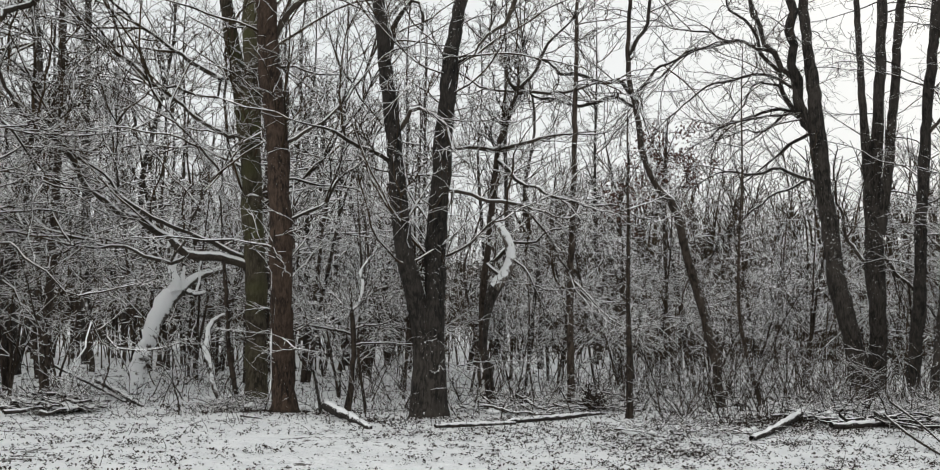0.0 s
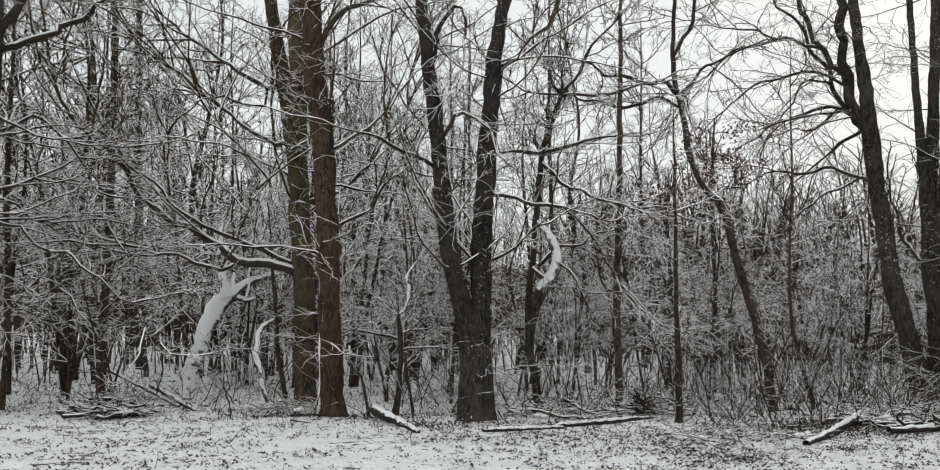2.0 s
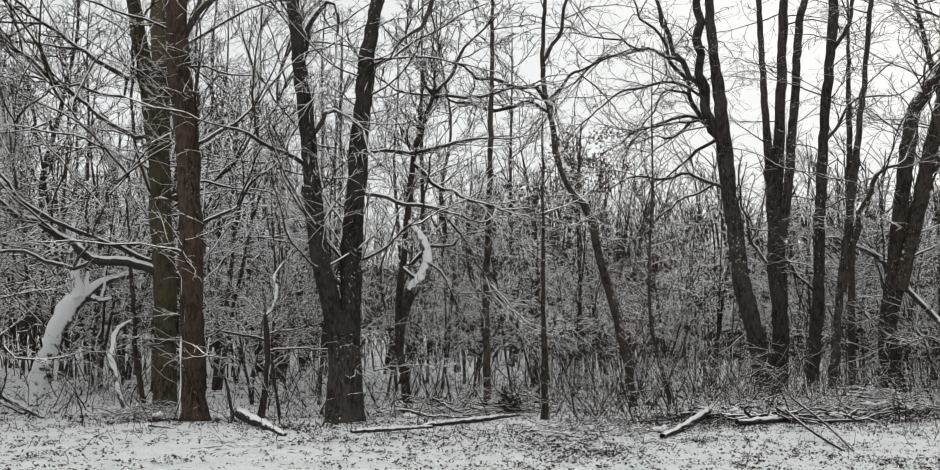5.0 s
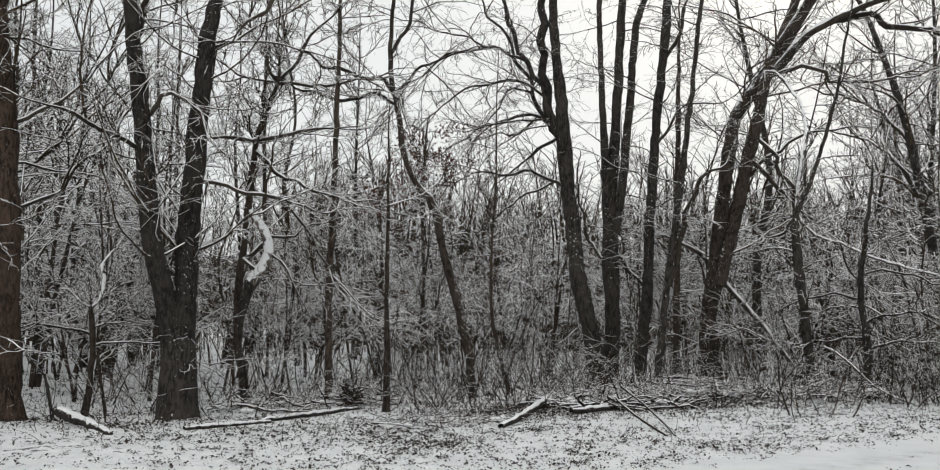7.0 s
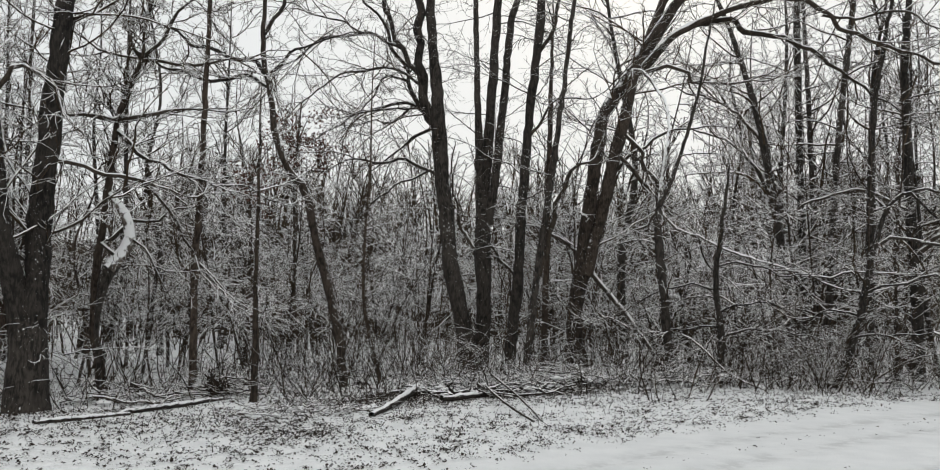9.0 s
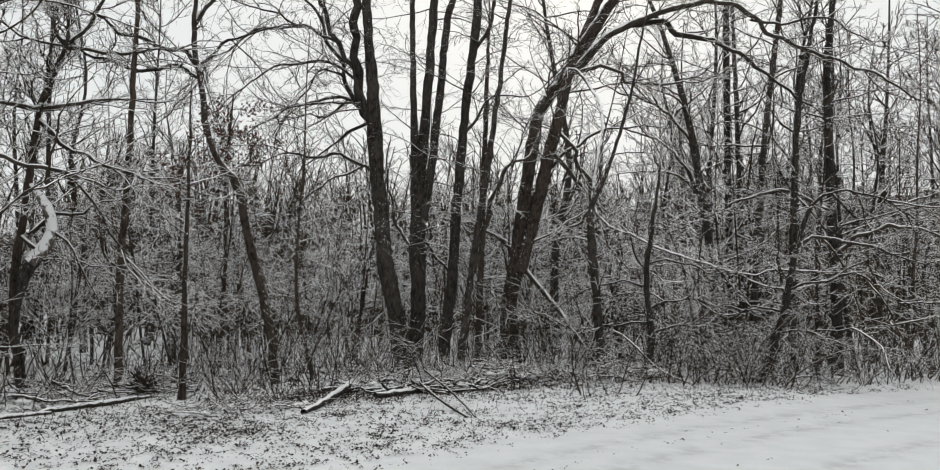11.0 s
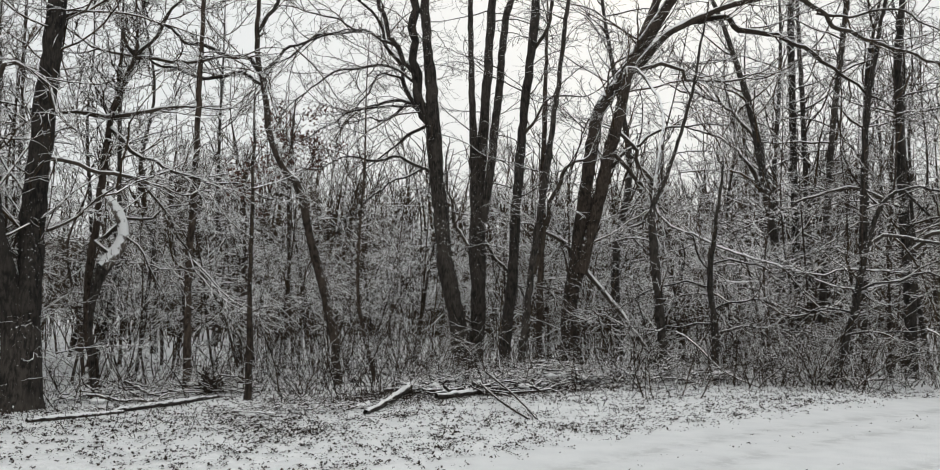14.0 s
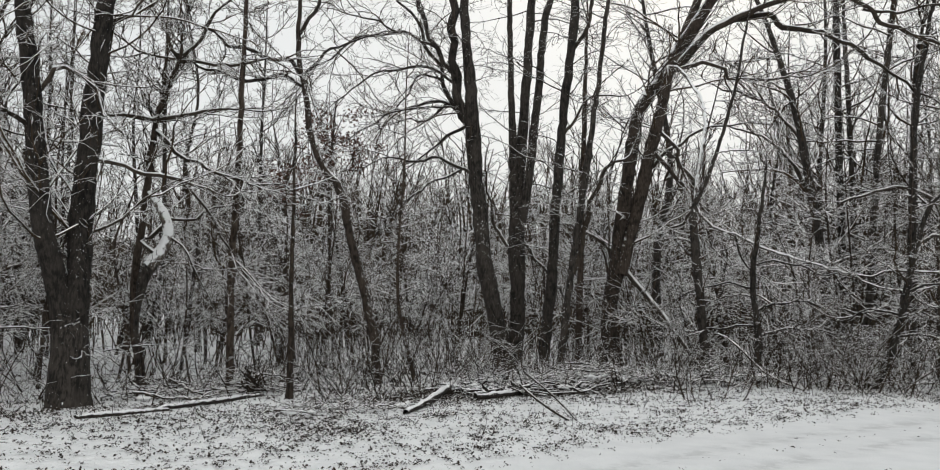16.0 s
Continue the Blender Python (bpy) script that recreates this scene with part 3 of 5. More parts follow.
ARCHED = [
    [(-1.25, 6.68, 0.038), (-1.66, 6.96, 0.035), (-2.2, 7.12, 0.033), (-2.82, 7.01, 0.03), (-3.27, 6.79, 0.023), (-3.81, 6.23, 0.017)], [(-1.6, 6.92, 0.032), (-2.02, 6.91, 0.026), (-2.4, 6.42, 0.023)],
    [(-0.95, 5.9, 0.06), (-1.5, 6.34, 0.045), (-2.04, 6.35, 0.036), (-2.41, 6.26, 0.026)], [(-1.45, 6.3, 0.032), (-1.93, 5.98, 0.029), (-2.41, 5.96, 0.02)],
    [(-1.3, 6.2, 0.032), (-2.17, 6.07, 0.026), (-2.79, 5.86, 0.023), (-3.3, 5.51, 0.017)], [(-0.92, 5.75, 0.04), (-1.23, 5.59, 0.036), (-1.59, 5.36, 0.029), (-1.95, 5.13, 0.022)],
    [(-0.72, 4.5, 0.05), (-1, 4.72, 0.046), (-1.31, 4.86, 0.042), (-1.84, 4.9, 0.035), (-2.5, 4.91, 0.029), (-3.06, 4.82, 0.02)], [(-1, 4.72, 0.035), (-1.6, 4.4, 0.03), (-2.3, 3.9, 0.024), (-2.9, 3.2, 0.016)]]
tree("leaning many-limbed trunk of a clump, dark ragged bark", -24.61, 19.95, 18,
     [(0, 0, 0.25), (-0.20, 1.19, 0.227), (-0.47, 2.43, 0.222), (-0.60, 3.54, 0.209), (-0.74, 4.67, 0.21), (-0.82, 5.93, 0.19), (-0.94, 7.36, 0.139), (-1.05, 8.68, 0.125), (-1.1, 9.8, 0.11)],
     limbs=UPSWEPT + ARCHED,
     twig=TWIGS_BARE, thick=0.72, reach=1.3, rise=-0.05, limb_bark=BARK_DARK, bark=BARK_DARK, top=14, shoots=1.6, from_height=3.5, limb_shoots=2.8, slim=0.84)
tree("trunk of a clump dividing into three upright stems", -25.30, 21.47, 19,
     [(0, 0, 0.23), (0.05, 1.61, 0.214), (0.02, 2.94, 0.245), (0.03, 3.83, 0.22)],
     stems=[[(-0.06, 3.6, 0.134), (-0.08, 5.04, 0.135), (-0.18, 7.34, 0.091), (-0.24, 10.01, 0.077)], [(0.05, 3.6, 0.164), (0.09, 5.04, 0.165), (0.23, 7.33, 0.136), (0.37, 9.98, 0.122)],
            [(0.14, 3.6, 0.134), (0.28, 4.58, 0.134), (0.52, 6.86, 0.121), (0.69, 8.86, 0.106), (1.12, 9.94, 0.076)]],
     limbs=[[(0.1, 3.2, 0.05), (0.6, 2.6, 0.04), (1.1, 1.9, 0.03)], [(-0.1, 2.9, 0.05), (-0.6, 3.6, 0.04), (-0.7, 4.6, 0.025)]],
     twig=TWIGS_BARE, thick=0.75, reach=1.4, rise=-0.05, bark=BARK_DARK, top=15, shoots=1.5, from_height=3.0, slim=0.84)
tree("upright dark stem in the clump", -27.10, 19.54, 20,
     [(0, 0, 0.165), (0.19, 2.01, 0.147), (0.30, 4.03, 0.135), (0.46, 6.08, 0.122), (0.65, 7.75, 0.123), (0.75, 9.16, 0.110)],
     limbs=[[(0.52, 6.8, 0.06), (0.75, 7.5, 0.05), (1.0, 8.1, 0.04)], [(0.4, 5.4, 0.04), (0.9, 6.1, 0.03), (1.6, 6.4, 0.02)]], twig=TWIGS_BARE, thick=0.75, reach=1.4, rise=-0.05, bark=BARK_DARK, top=13, shoots=2.2, from_height=2.5, slim=0.82)
tree("thin leaning stem in the clump", -28.13, 18.16, 21,
     [(0, 0, 0.10), (0.24, 1.98, 0.087), (0.44, 3.47, 0.087), (0.58, 4.48, 0.087), (0.78, 6.00, 0.063), (1.09, 8.57, 0.051)],
     limbs=[[(0.33, 2.23, 0.056), (0.56, 3.22, 0.054), (0.81, 4.09, 0.047), (1.02, 4.47, 0.04), (1.42, 4.64, 0.03), (1.67, 5.20, 0.02)]], twig=TWIGS_BARE, thick=0.75, reach=1.4, rise=-0.05, bark=BARK_DARK, top=11, shoots=3, from_height=2.5, slim=0.82)
tree("slim straight stem behind the clump", -29.46, 21.58, 22, [(0, 0, 0.10), (0.06, 3.53, 0.096), (0.13, 6.53, 0.075)], top=10, shoots=3, slim=0.8)
tree("leaning tree of two joined trunks, a long limb arching low", -31.43, 20.8, 23,
     [(0, 0, 0.205), (0.03, 1.48, 0.205), (0.21, 2.63, 0.22)],
     stems=[[(0.12, 2.3, 0.16), (0.28, 3.49, 0.178), (0.50, 4.94, 0.176), (0.73, 6.25, 0.17), (1.26, 7.10, 0.185), (1.80, 7.95, 0.18), (2.36, 8.79, 0.144), (2.81, 9.49, 0.122)],
            [(0.28, 2.3, 0.165), (0.84, 4.63, 0.175), (1.22, 6.22, 0.158), (1.44, 7.24, 0.137), (1.95, 8.53, 0.115), (2.38, 9.53, 0.101)]],
     limbs=[[(1.63, 7.33, 0.12), (2.64, 8.41, 0.10), (3.79, 8.64, 0.08), (4.22, 8.29, 0.07), (5.07, 8.1, 0.06), (6.18, 7.43, 0.044), (7.55, 6.61, 0.022)],
            [(2.5, 8.3, 0.08), (3.51, 8.72, 0.075), (5.22, 8.99, 0.064), (6.61, 8.2, 0.052), (8.39, 7.4, 0.036), (9.3, 6.81, 0.026)],
            [(1.5, 7.2, 0.06), (2.06, 7.37, 0.055), (2.64, 7.37, 0.045), (2.92, 7.09, 0.042), (3.49, 7.06, 0.036), (4.21, 7.15, 0.028), (4.78, 7.4, 0.018)],
            [(0.88, 5.29, 0.06), (1.22, 5.06, 0.055), (1.72, 4.46, 0.05), (2.29, 3.77, 0.04)], [(0.95, 4.78, 0.05), (1.40, 5.27, 0.045), (2.15, 5.74, 0.036), (2.94, 5.92, 0.024)],
            [(5.9, 8.6, 0.04), (6.6, 8.5, 0.035), (7.6, 8.6, 0.028), (8.6, 8.2, 0.018)]],
     bark=STREAKED, top=12.5, shoots=2.4, from_height=2.8)
tree("broken bough hanging from the leaning tree, thick with snow", -30.91, 19.88, 24,
     [(1.53, 7.05, 0.045), (1.80, 6.98, 0.045), (2.10, 6.55, 0.041), (2.29, 6.16, 0.038), (2.31, 5.45, 0.035), (2.17, 4.61, 0.035), (2.14, 3.80, 0.038), (2.55, 3.33, 0.038), (2.96, 3.2, 0.035), (3.49, 2.93, 0.034), (4.16, 2.66, 0.032), (4.83, 2.45, 0.030), (5.35, 2.26, 0.027), (6.01, 2.0, 0.024), (6.66, 1.95, 0.021), (7.32, 2.09, 0.015)],
     limbs=[[(1.35, 5.5, 0.05), (1.53, 5.34, 0.05), (2.01, 4.47, 0.05), (2.14, 3.80, 0.045)], [(2.14, 3.82, 0.04), (1.85, 3.5, 0.035), (1.55, 3.25, 0.03), (1.75, 3.1, 0.02)], [(2.14, 3.80, 0.04), (2.4, 3.3, 0.035), (2.55, 3.1, 0.028)],
            [(4.83, 2.45, 0.03), (5.4, 2.0, 0.026), (6.0, 1.4, 0.018)], [(5.35, 2.26, 0.03), (6.1, 2.3, 0.026), (7.0, 2.35, 0.018)], [(3.0, 3.2, 0.025), (3.2, 2.6, 0.022), (3.7, 2.1, 0.016)]], limb_bark=HALF_PLASTERED,
     bark=PLASTERED, twig=TWIGS_LADEN, shoots=3.4, from_height=0.5, reach=1.2, name="bough")
tree("crooked trunk bowed under snow", -37.64, 19.34, 25, [(0, 0, 0.13), (-0.13, 1.74, 0.126), (-0.25, 3.07, 0.121), (-0.25, 3.7, 0.09), (0.1, 4.6, 0.06), (0.6, 6.2, 0.045), (0.8, 7.3, 0.035)], shoots=3, from_height=1.0, top=9, bark=BARK_DARK, slim=0.75)
tree("small tree curving over at the lane's edge", -47.35, 19.45, 26, [(0, 0, 0.085), (0.22, 0.49, 0.10), (0.42, 1.12, 0.10), (0.57, 1.75, 0.098), (0.72, 2.5, 0.09), (0.91, 3.25, 0.07), (1.09, 3.69, 0.06), (1.32, 3.97, 0.05), (1.53, 4.03, 0.044), (1.71, 3.79, 0.038), (1.98, 3.47, 0.026)],
     limbs=[[(0.85, 2.9, 0.043), (1.16, 3.11, 0.041), (1.6, 3.02, 0.037), (2.14, 2.89, 0.033), (2.64, 2.68, 0.023)], [(0.62, 1.95, 0.031), (1.03, 2.11, 0.027), (1.48, 2.23, 0.023), (1.91, 2.28, 0.020), (2.22, 2.06, 0.017), (2.53, 1.76, 0.012)],
            [(0.42, 1.06, 0.027), (1.01, 1.11, 0.023), (1.56, 1.16, 0.019), (1.88, 1.23, 0.012)], [(1.53, 4.03, 0.031), (1.9, 4.1, 0.027), (2.4, 3.95, 0.020), (2.9, 3.6, 0.014)], [(0.5, 1.5, 0.027), (0.1, 1.6, 0.022), (-0.4, 1.45, 0.017), (-1.0, 1.5, 0.011)]], twig=TWIGS_DULL,
     limb_bark=BARK_DARK, shoots=3.0, limb_shoots=1.8, slim=0.72, from_height=1.2, bark=BARK_DARK)
tree("low spreading tree, snow-lined boughs in level tiers", -40.6, 19.2, 51, [(0, 0, 0.09), (0.05, 1.1, 0.08), (-0.05, 2.2, 0.07), (0.1, 3.4, 0.05)],
     limbs=[[(0.02, 1.0, 0.029), (0.6, 1.16, 0.024), (1.2, 1.14, 0.020), (1.9, 1.0, 0.013)], [(0.0, 1.5, 0.029), (0.7, 1.75, 0.024), (1.5, 1.6, 0.020), (2.3, 1.5, 0.013)], [(0, 2.0, 0.026), (-0.7, 2.1, 0.022), (-1.5, 1.85, 0.017), (-2.1, 1.5, 0.012)],
            [(0.0, 1.2, 0.024), (-0.6, 1.2, 0.022), (-1.2, 1.05, 0.017), (-1.8, 1.1, 0.010)], [(0, 2.5, 0.024), (0.7, 2.6, 0.022), (1.4, 2.3, 0.017), (2.2, 2.2, 0.010)]],
     shoots=3.5, from_height=0.8, reach=1.1, top=5, bark=BARK_DARK, twig=TWIGS_DULL, limb_shoots=2.2, limb_bark=BARK_DARK)
tree("bent dead pole by the lane, white along its top", -38.0, 18.2, 52, [(1.66, 0.04, 0.016), (1.15, 0.24, 0.02), (0.79, 0.53, 0.023), (0.43, 0.9, 0.022), (0.1, 1.1, 0.015)],
     bark=HALF_PLASTERED, shoots=2, from_height=0.3, reach=0.6, name="fallen_tree")
tree("straight tree in the thick of the wood", -49.34, 22.47, 27, [(0, 0, 0.12), (0.05, 2.53, 0.124), (0.13, 4.73, 0.110), (0.24, 6.52, 0.089), (0.55, 8.29, 0.067)], top=12, shoots=2.4, from_height=1.5, bark=BARK_DARK, twig=TWIGS_DULL, slim=0.75)
tree("tall straight tree deeper in the wood", -45.85, 30.0, 28, [(0, 0, 0.158), (-0.08, 3.25, 0.150), (-0.11, 7.91, 0.142), (-0.11, 12.49, 0.123)], top=17, shoots=3.4, reach=2.1, thick=1.2, bark=BARK_DARK, slim=0.8)
tree("slim tree deeper in the wood", -46.67, 30.3, 29, [(0, 0, 0.128), (-0.13, 3.84, 0.120), (-0.18, 6.26, 0.110), (-0.28, 9.96, 0.091)], top=15, shoots=3.4, reach=2.1, thick=1.2, bark=BARK_DARK, slim=0.8)
tree("tall tree leaning a little, deeper in the wood", -46.9, 29.6, 30, [(0, 0, 0.147), (0.24, 3.44, 0.129), (0.49, 6.83, 0.120), (0.97, 10.86, 0.110), (1.15, 12.28, 0.090)], top=16, shoots=3.4, reach=2.1, thick=1.2, bark=BARK_DARK, slim=0.8)
tree("tall tree leaning far over, deeper in the wood", -45.06, 28.0, 31, [(0, 0, 0.148), (-0.23, 2.95, 0.150), (-0.56, 5.42, 0.152), (-0.90, 7.56, 0.134), (-1.53, 9.95, 0.097), (-2.09, 11.60, 0.079)],
     limbs=[[(-0.5, 5.0, 0.06), (-1.4, 6.6, 0.05), (-2.8, 7.4, 0.03)], [(-0.8, 6.9, 0.06), (-1.8, 8.2, 0.05), (-3.2, 8.8, 0.03)]], top=14, shoots=3.8, reach=2.1, thick=1.2, bark=BARK_DARK, slim=0.8)
tree("stout tree among dense snowy branches", -51.95, 23.1, 32, [(0, 0, 0.185), (-0.01, 2.55, 0.177), (-0.09, 4.78, 0.149), (-0.09, 7.82, 0.120), (0.09, 9.65, 0.091)],
     limbs=[[(0, 3, 0.06), (1.0, 3.6, 0.05), (2.2, 3.4, 0.03)], [(0, 4, 0.06), (-1.2, 4.6, 0.05), (-2.4, 4.3, 0.03)]], top=13, shoots=3, from_height=1.5, bark=BARK_DARK, twig=TWIGS_DULL, slim=0.75)
tree("stout old trunk with rough bark and snowy boughs", 33.04, 15.97, 33, [(0, 0, 0.285), (-0.02, 1.83, 0.273), (-0.02, 3.80, 0.277), (-0.05, 5.62, 0.278), (-0.07, 6.86, 0.25)],
     limbs=[[(0.10, 6.13, 0.08), (0.34, 6.69, 0.06), (0.46, 6.93, 0.05), (0.8, 8, 0.03)], [(0.20, 5.99, 0.075), (1.09, 6.57, 0.06), (1.69, 7.17, 0.05), (2.6, 7.9, 0.033)], [(0.27, 4.67, 0.04), (0.80, 4.99, 0.033), (1.19, 4.72, 0.026), (1.44, 4.33, 0.02)],
            [(0.22, 3.65, 0.04), (0.68, 3.84, 0.034), (1.40, 4.33, 0.02)], [(0.12, 4.95, 0.03), (0.82, 4.53, 0.021), (1.77, 4.53, 0.012)], [(0.16, 3.59, 0.03), (0.70, 3.34, 0.021), (1.37, 3.07, 0.012)],
            [(0.1, 3.2, 0.03), (0.8, 2.9, 0.026), (1.6, 2.4, 0.02), (2.3, 1.8, 0.012)]], bark=BARK_DARK, top=13, shoots=3)
tree("thin young tree with bent shoots", 31.21, 16.76, 34, [(0, 0, 0.067), (0.03, 1.23, 0.062), (-0.12, 3.95, 0.053), (-0.16, 6.10, 0.037)], top=8, shoots=4.5, reach=1.0)
tree("slim straight tree in the wood", 25.90, 17.97, 35, [(0, 0, 0.098), (-0.02, 2.48, 0.088), (-0.04, 4.85, 0.071), (-0.13, 7.90, 0.054)], top=11, shoots=3.6)
tree("dark straight tree standing far back", 23.66, 28.68, 36, [(0, 0, 0.178), (-0.20, 3.03, 0.151), (-0.47, 7.82, 0.125), (-0.62, 12.16, 0.097)], top=16, shoots=3, from_height=3.5, thick=1.3, bark=BARK_DARK)
tree("crooked thin tree, its lee side white with snow", 23.42, 23.71, 37, [(0.02, 0, 0.075), (-0.02, 0.46, 0.072), (-0.46, 2.94, 0.070), (-0.88, 4.17, 0.062), (-1.51, 5.23, 0.054), (-2.13, 6.29, 0.039)], top=8, shoots=3, bark=HALF_PLASTERED)
tree("thin dark sapling beside the twin trunks", 14.73, 16.75, 38, [(0, 0, 0.045), (-0.16, 0.79, 0.046), (-0.31, 2.15, 0.040)], top=4, shoots=2, reach=0.7, from_height=1.2)
tree("small bent tree with one snow-covered crook", 7.81, 14.79, 39, [(0, 0, 0.076), (0.06, 0.46, 0.066), (0.07, 1.26, 0.06), (0.03, 1.72, 0.045)],
     stems=[[(0.03, 1.70, 0.04), (0.18, 1.90, 0.04), (0.20, 2.18, 0.036), (0.18, 2.38, 0.036), (0.25, 2.54, 0.034), (0.38, 2.70, 0.026), (0.45, 2.85, 0.015)], [(0.03, 1.70, 0.035), (-0.10, 1.79, 0.033), (-0.26, 1.96, 0.025), (-0.41, 2.01, 0.016)]],
     limbs=[[(0.05, 1.3, 0.025), (-0.5, 1.45, 0.02), (-1.2, 1.35, 0.012)], [(0.05, 1.4, 0.02), (0.4, 1.52, 0.016), (0.75, 1.46, 0.01)], [(0.05, 1.1, 0.022), (0.5, 1.25, 0.018), (1.0, 1.1, 0.01)]],
     shoots=6, reach=1.0, from_height=0.9, stem_bark=PLASTERED, slim=0.75, twig=TWIGS_LADEN, thick=0.7)
# dead wood still standing, plastered white
tree("leaning dead trunk plastered white with snow, snapped off", 20.69, 20.55, 40, [(-0.07, -0.1, 0.23), (0.01, 0.48, 0.195), (0.18, 0.94, 0.185), (0.34, 1.48, 0.19), (0.51, 1.88, 0.20), (0.74, 2.10, 0.18), (0.98, 2.33, 0.12), (1.33, 2.52, 0.09), (1.79, 2.66, 0.06)],
     stems=[[(0.70, 2.07, 0.16), (0.63, 2.36, 0.10), (0.57, 2.56, 0.085), (0.60, 2.84, 0.05), (0.66, 3.0, 0.025)], [(0.5, 2.9, 0.045), (0.52, 3.3, 0.05), (0.5, 3.7, 0.035)], [(0.82, 2.1, 0.06), (0.84, 2.41, 0.047), (0.84, 2.65, 0.025)],
            [(1.13, 2.05, 0.03), (1.18, 2.42, 0.027), (1.22, 2.83, 0.02)], [(0.95, 2.1, 0.07), (1.12, 2.02, 0.06), (1.3, 2.08, 0.035)]],
     bark=PLASTERED, slim=1.0, lumps=0.085, kink=0.018, shoots=1.2, from_height=1.9, reach=0.9, name="dead_tree")
tree("dead sapling white with snow", 15.90, 17.0, 41, [(0, 0, 0.033), (-0.14, 0.45, 0.044), (-0.26, 0.78, 0.056), (-0.26, 1.0, 0.04), (-0.21, 1.28, 0.04), (-0.18, 1.44, 0.048), (-0.09, 1.49, 0.034), (0.02, 1.6, 0.02)],
     bark=DRIFTED, slim=1.15, lumps=0.13, kink=0.028, shoots=3, reach=0.5, from_height=0.9, name="dead_tree")
tree("hooked dead trunk, its upper side thick with snow", -1.70, 15.75, 42, [(-0.02, 0, 0.03), (-0.12, 0.7, 0.035), (-0.16, 1.35, 0.045), (-0.09, 1.74, 0.076), (-0.08, 1.92, 0.103), (-0.03, 2.09, 0.119), (0.06, 2.25, 0.124), (0.2, 2.37, 0.06)],
     stems=[[(0.01, 2.17, 0.095), (0.06, 2.25, 0.124), (0.18, 2.4, 0.113), (0.28, 2.58, 0.097), (0.3, 2.75, 0.092), (0.28, 2.94, 0.095), (0.22, 3.09, 0.097), (0.14, 3.22, 0.076), (0.03, 3.33, 0.049), (-0.05, 3.47, 0.027)]],
     limbs=[[(0.28, 2.75, 0.03), (0.62, 2.45, 0.02), (0.78, 2.05, 0.014)], [(-0.15, 2.6, 0.04), (0.3, 2.92, 0.038), (0.78, 3.08, 0.026)]],
     bark=BARK_DARK, slim=1.0, lumps=0.08, kink=0.008, stem_bark=DRIFTED, limb_shoots=1.2, shoots=0.8, reach=0.7, name="dead_tree")
tree("fallen pole propped in the clump, snow along its top", -37.14, 21.33, 43, [(0.1, 0.0, 0.05), (-0.5, 0.9, 0.06), (-0.99, 1.57, 0.07), (-1.54, 2.20, 0.075), (-2.22, 3.07, 0.068), (-3.07, 3.60, 0.055)], bark=HALF_PLASTERED, shoots=2, from_height=0.5, reach=0.8, name="fallen_tree")


# ---------------------------------------------------------------- the wood behind: a few kinds of tree, copied
def wood_tree(seed, height, radius, crown_from, spread, laden, thickset=2.4):
    rng = np.random.default_rng(seed)
    ob = base("tree", pose(0, 0, -50), "bare woodland tree, branches lined with snow", "tree", "trees of the wood")
    x = np.cumsum(rng.normal(0, 0.22, 6))
    y = np.cumsum(rng.normal(0, 0.22, 6))
    z = np.linspace(0, height, 6)
    line = spline(np.stack([x - x[0], y - y[0], z, radius * np.linspace(1, 0.15, 6)], -1), 22)
    part("trunk", trunk_shape(rng, line, 7), BARK_DARK if height > 11.5 else BARK, ob)
    s = Shape()
    n = int(thickset * (height - crown_from))
    h = crown_from + (height * 0.96 - crown_from) * rng.random(n) ** 1.35
    start = np.stack([np.interp(h, line[:, 2], line[:, i]) for i in range(3)], -1)
    a = rng.uniform(0, 6.28, n)
    way = np.stack([np.cos(a), np.sin(a), rng.uniform(0.1, 1.1, n)], -1)
    length = spread * rng.uniform(0.5, 1.3, n) * np.clip(1.25 - 0.75 * (h - crown_from) / (height - crown_from), 0.3, 1)
    lines = wander(rng, start, way, length, 6, 0.6, 0.19, 0.02)
    r0 = 0.012 + 0.011 * length
    s.tubes(lines, taper(r0, r0 * 0.4, 7), 3)
    ramify(s, rng, lines, ((6, 0.6, 3, 0.016), (3, 0.7, 2 if height < 11.5 else 1, 0.0128)), rise=0.01)
    tagged(part("crown", s, TWIGS if laden else TWIGS_DULL, ob), kind="stuff")
    return ob


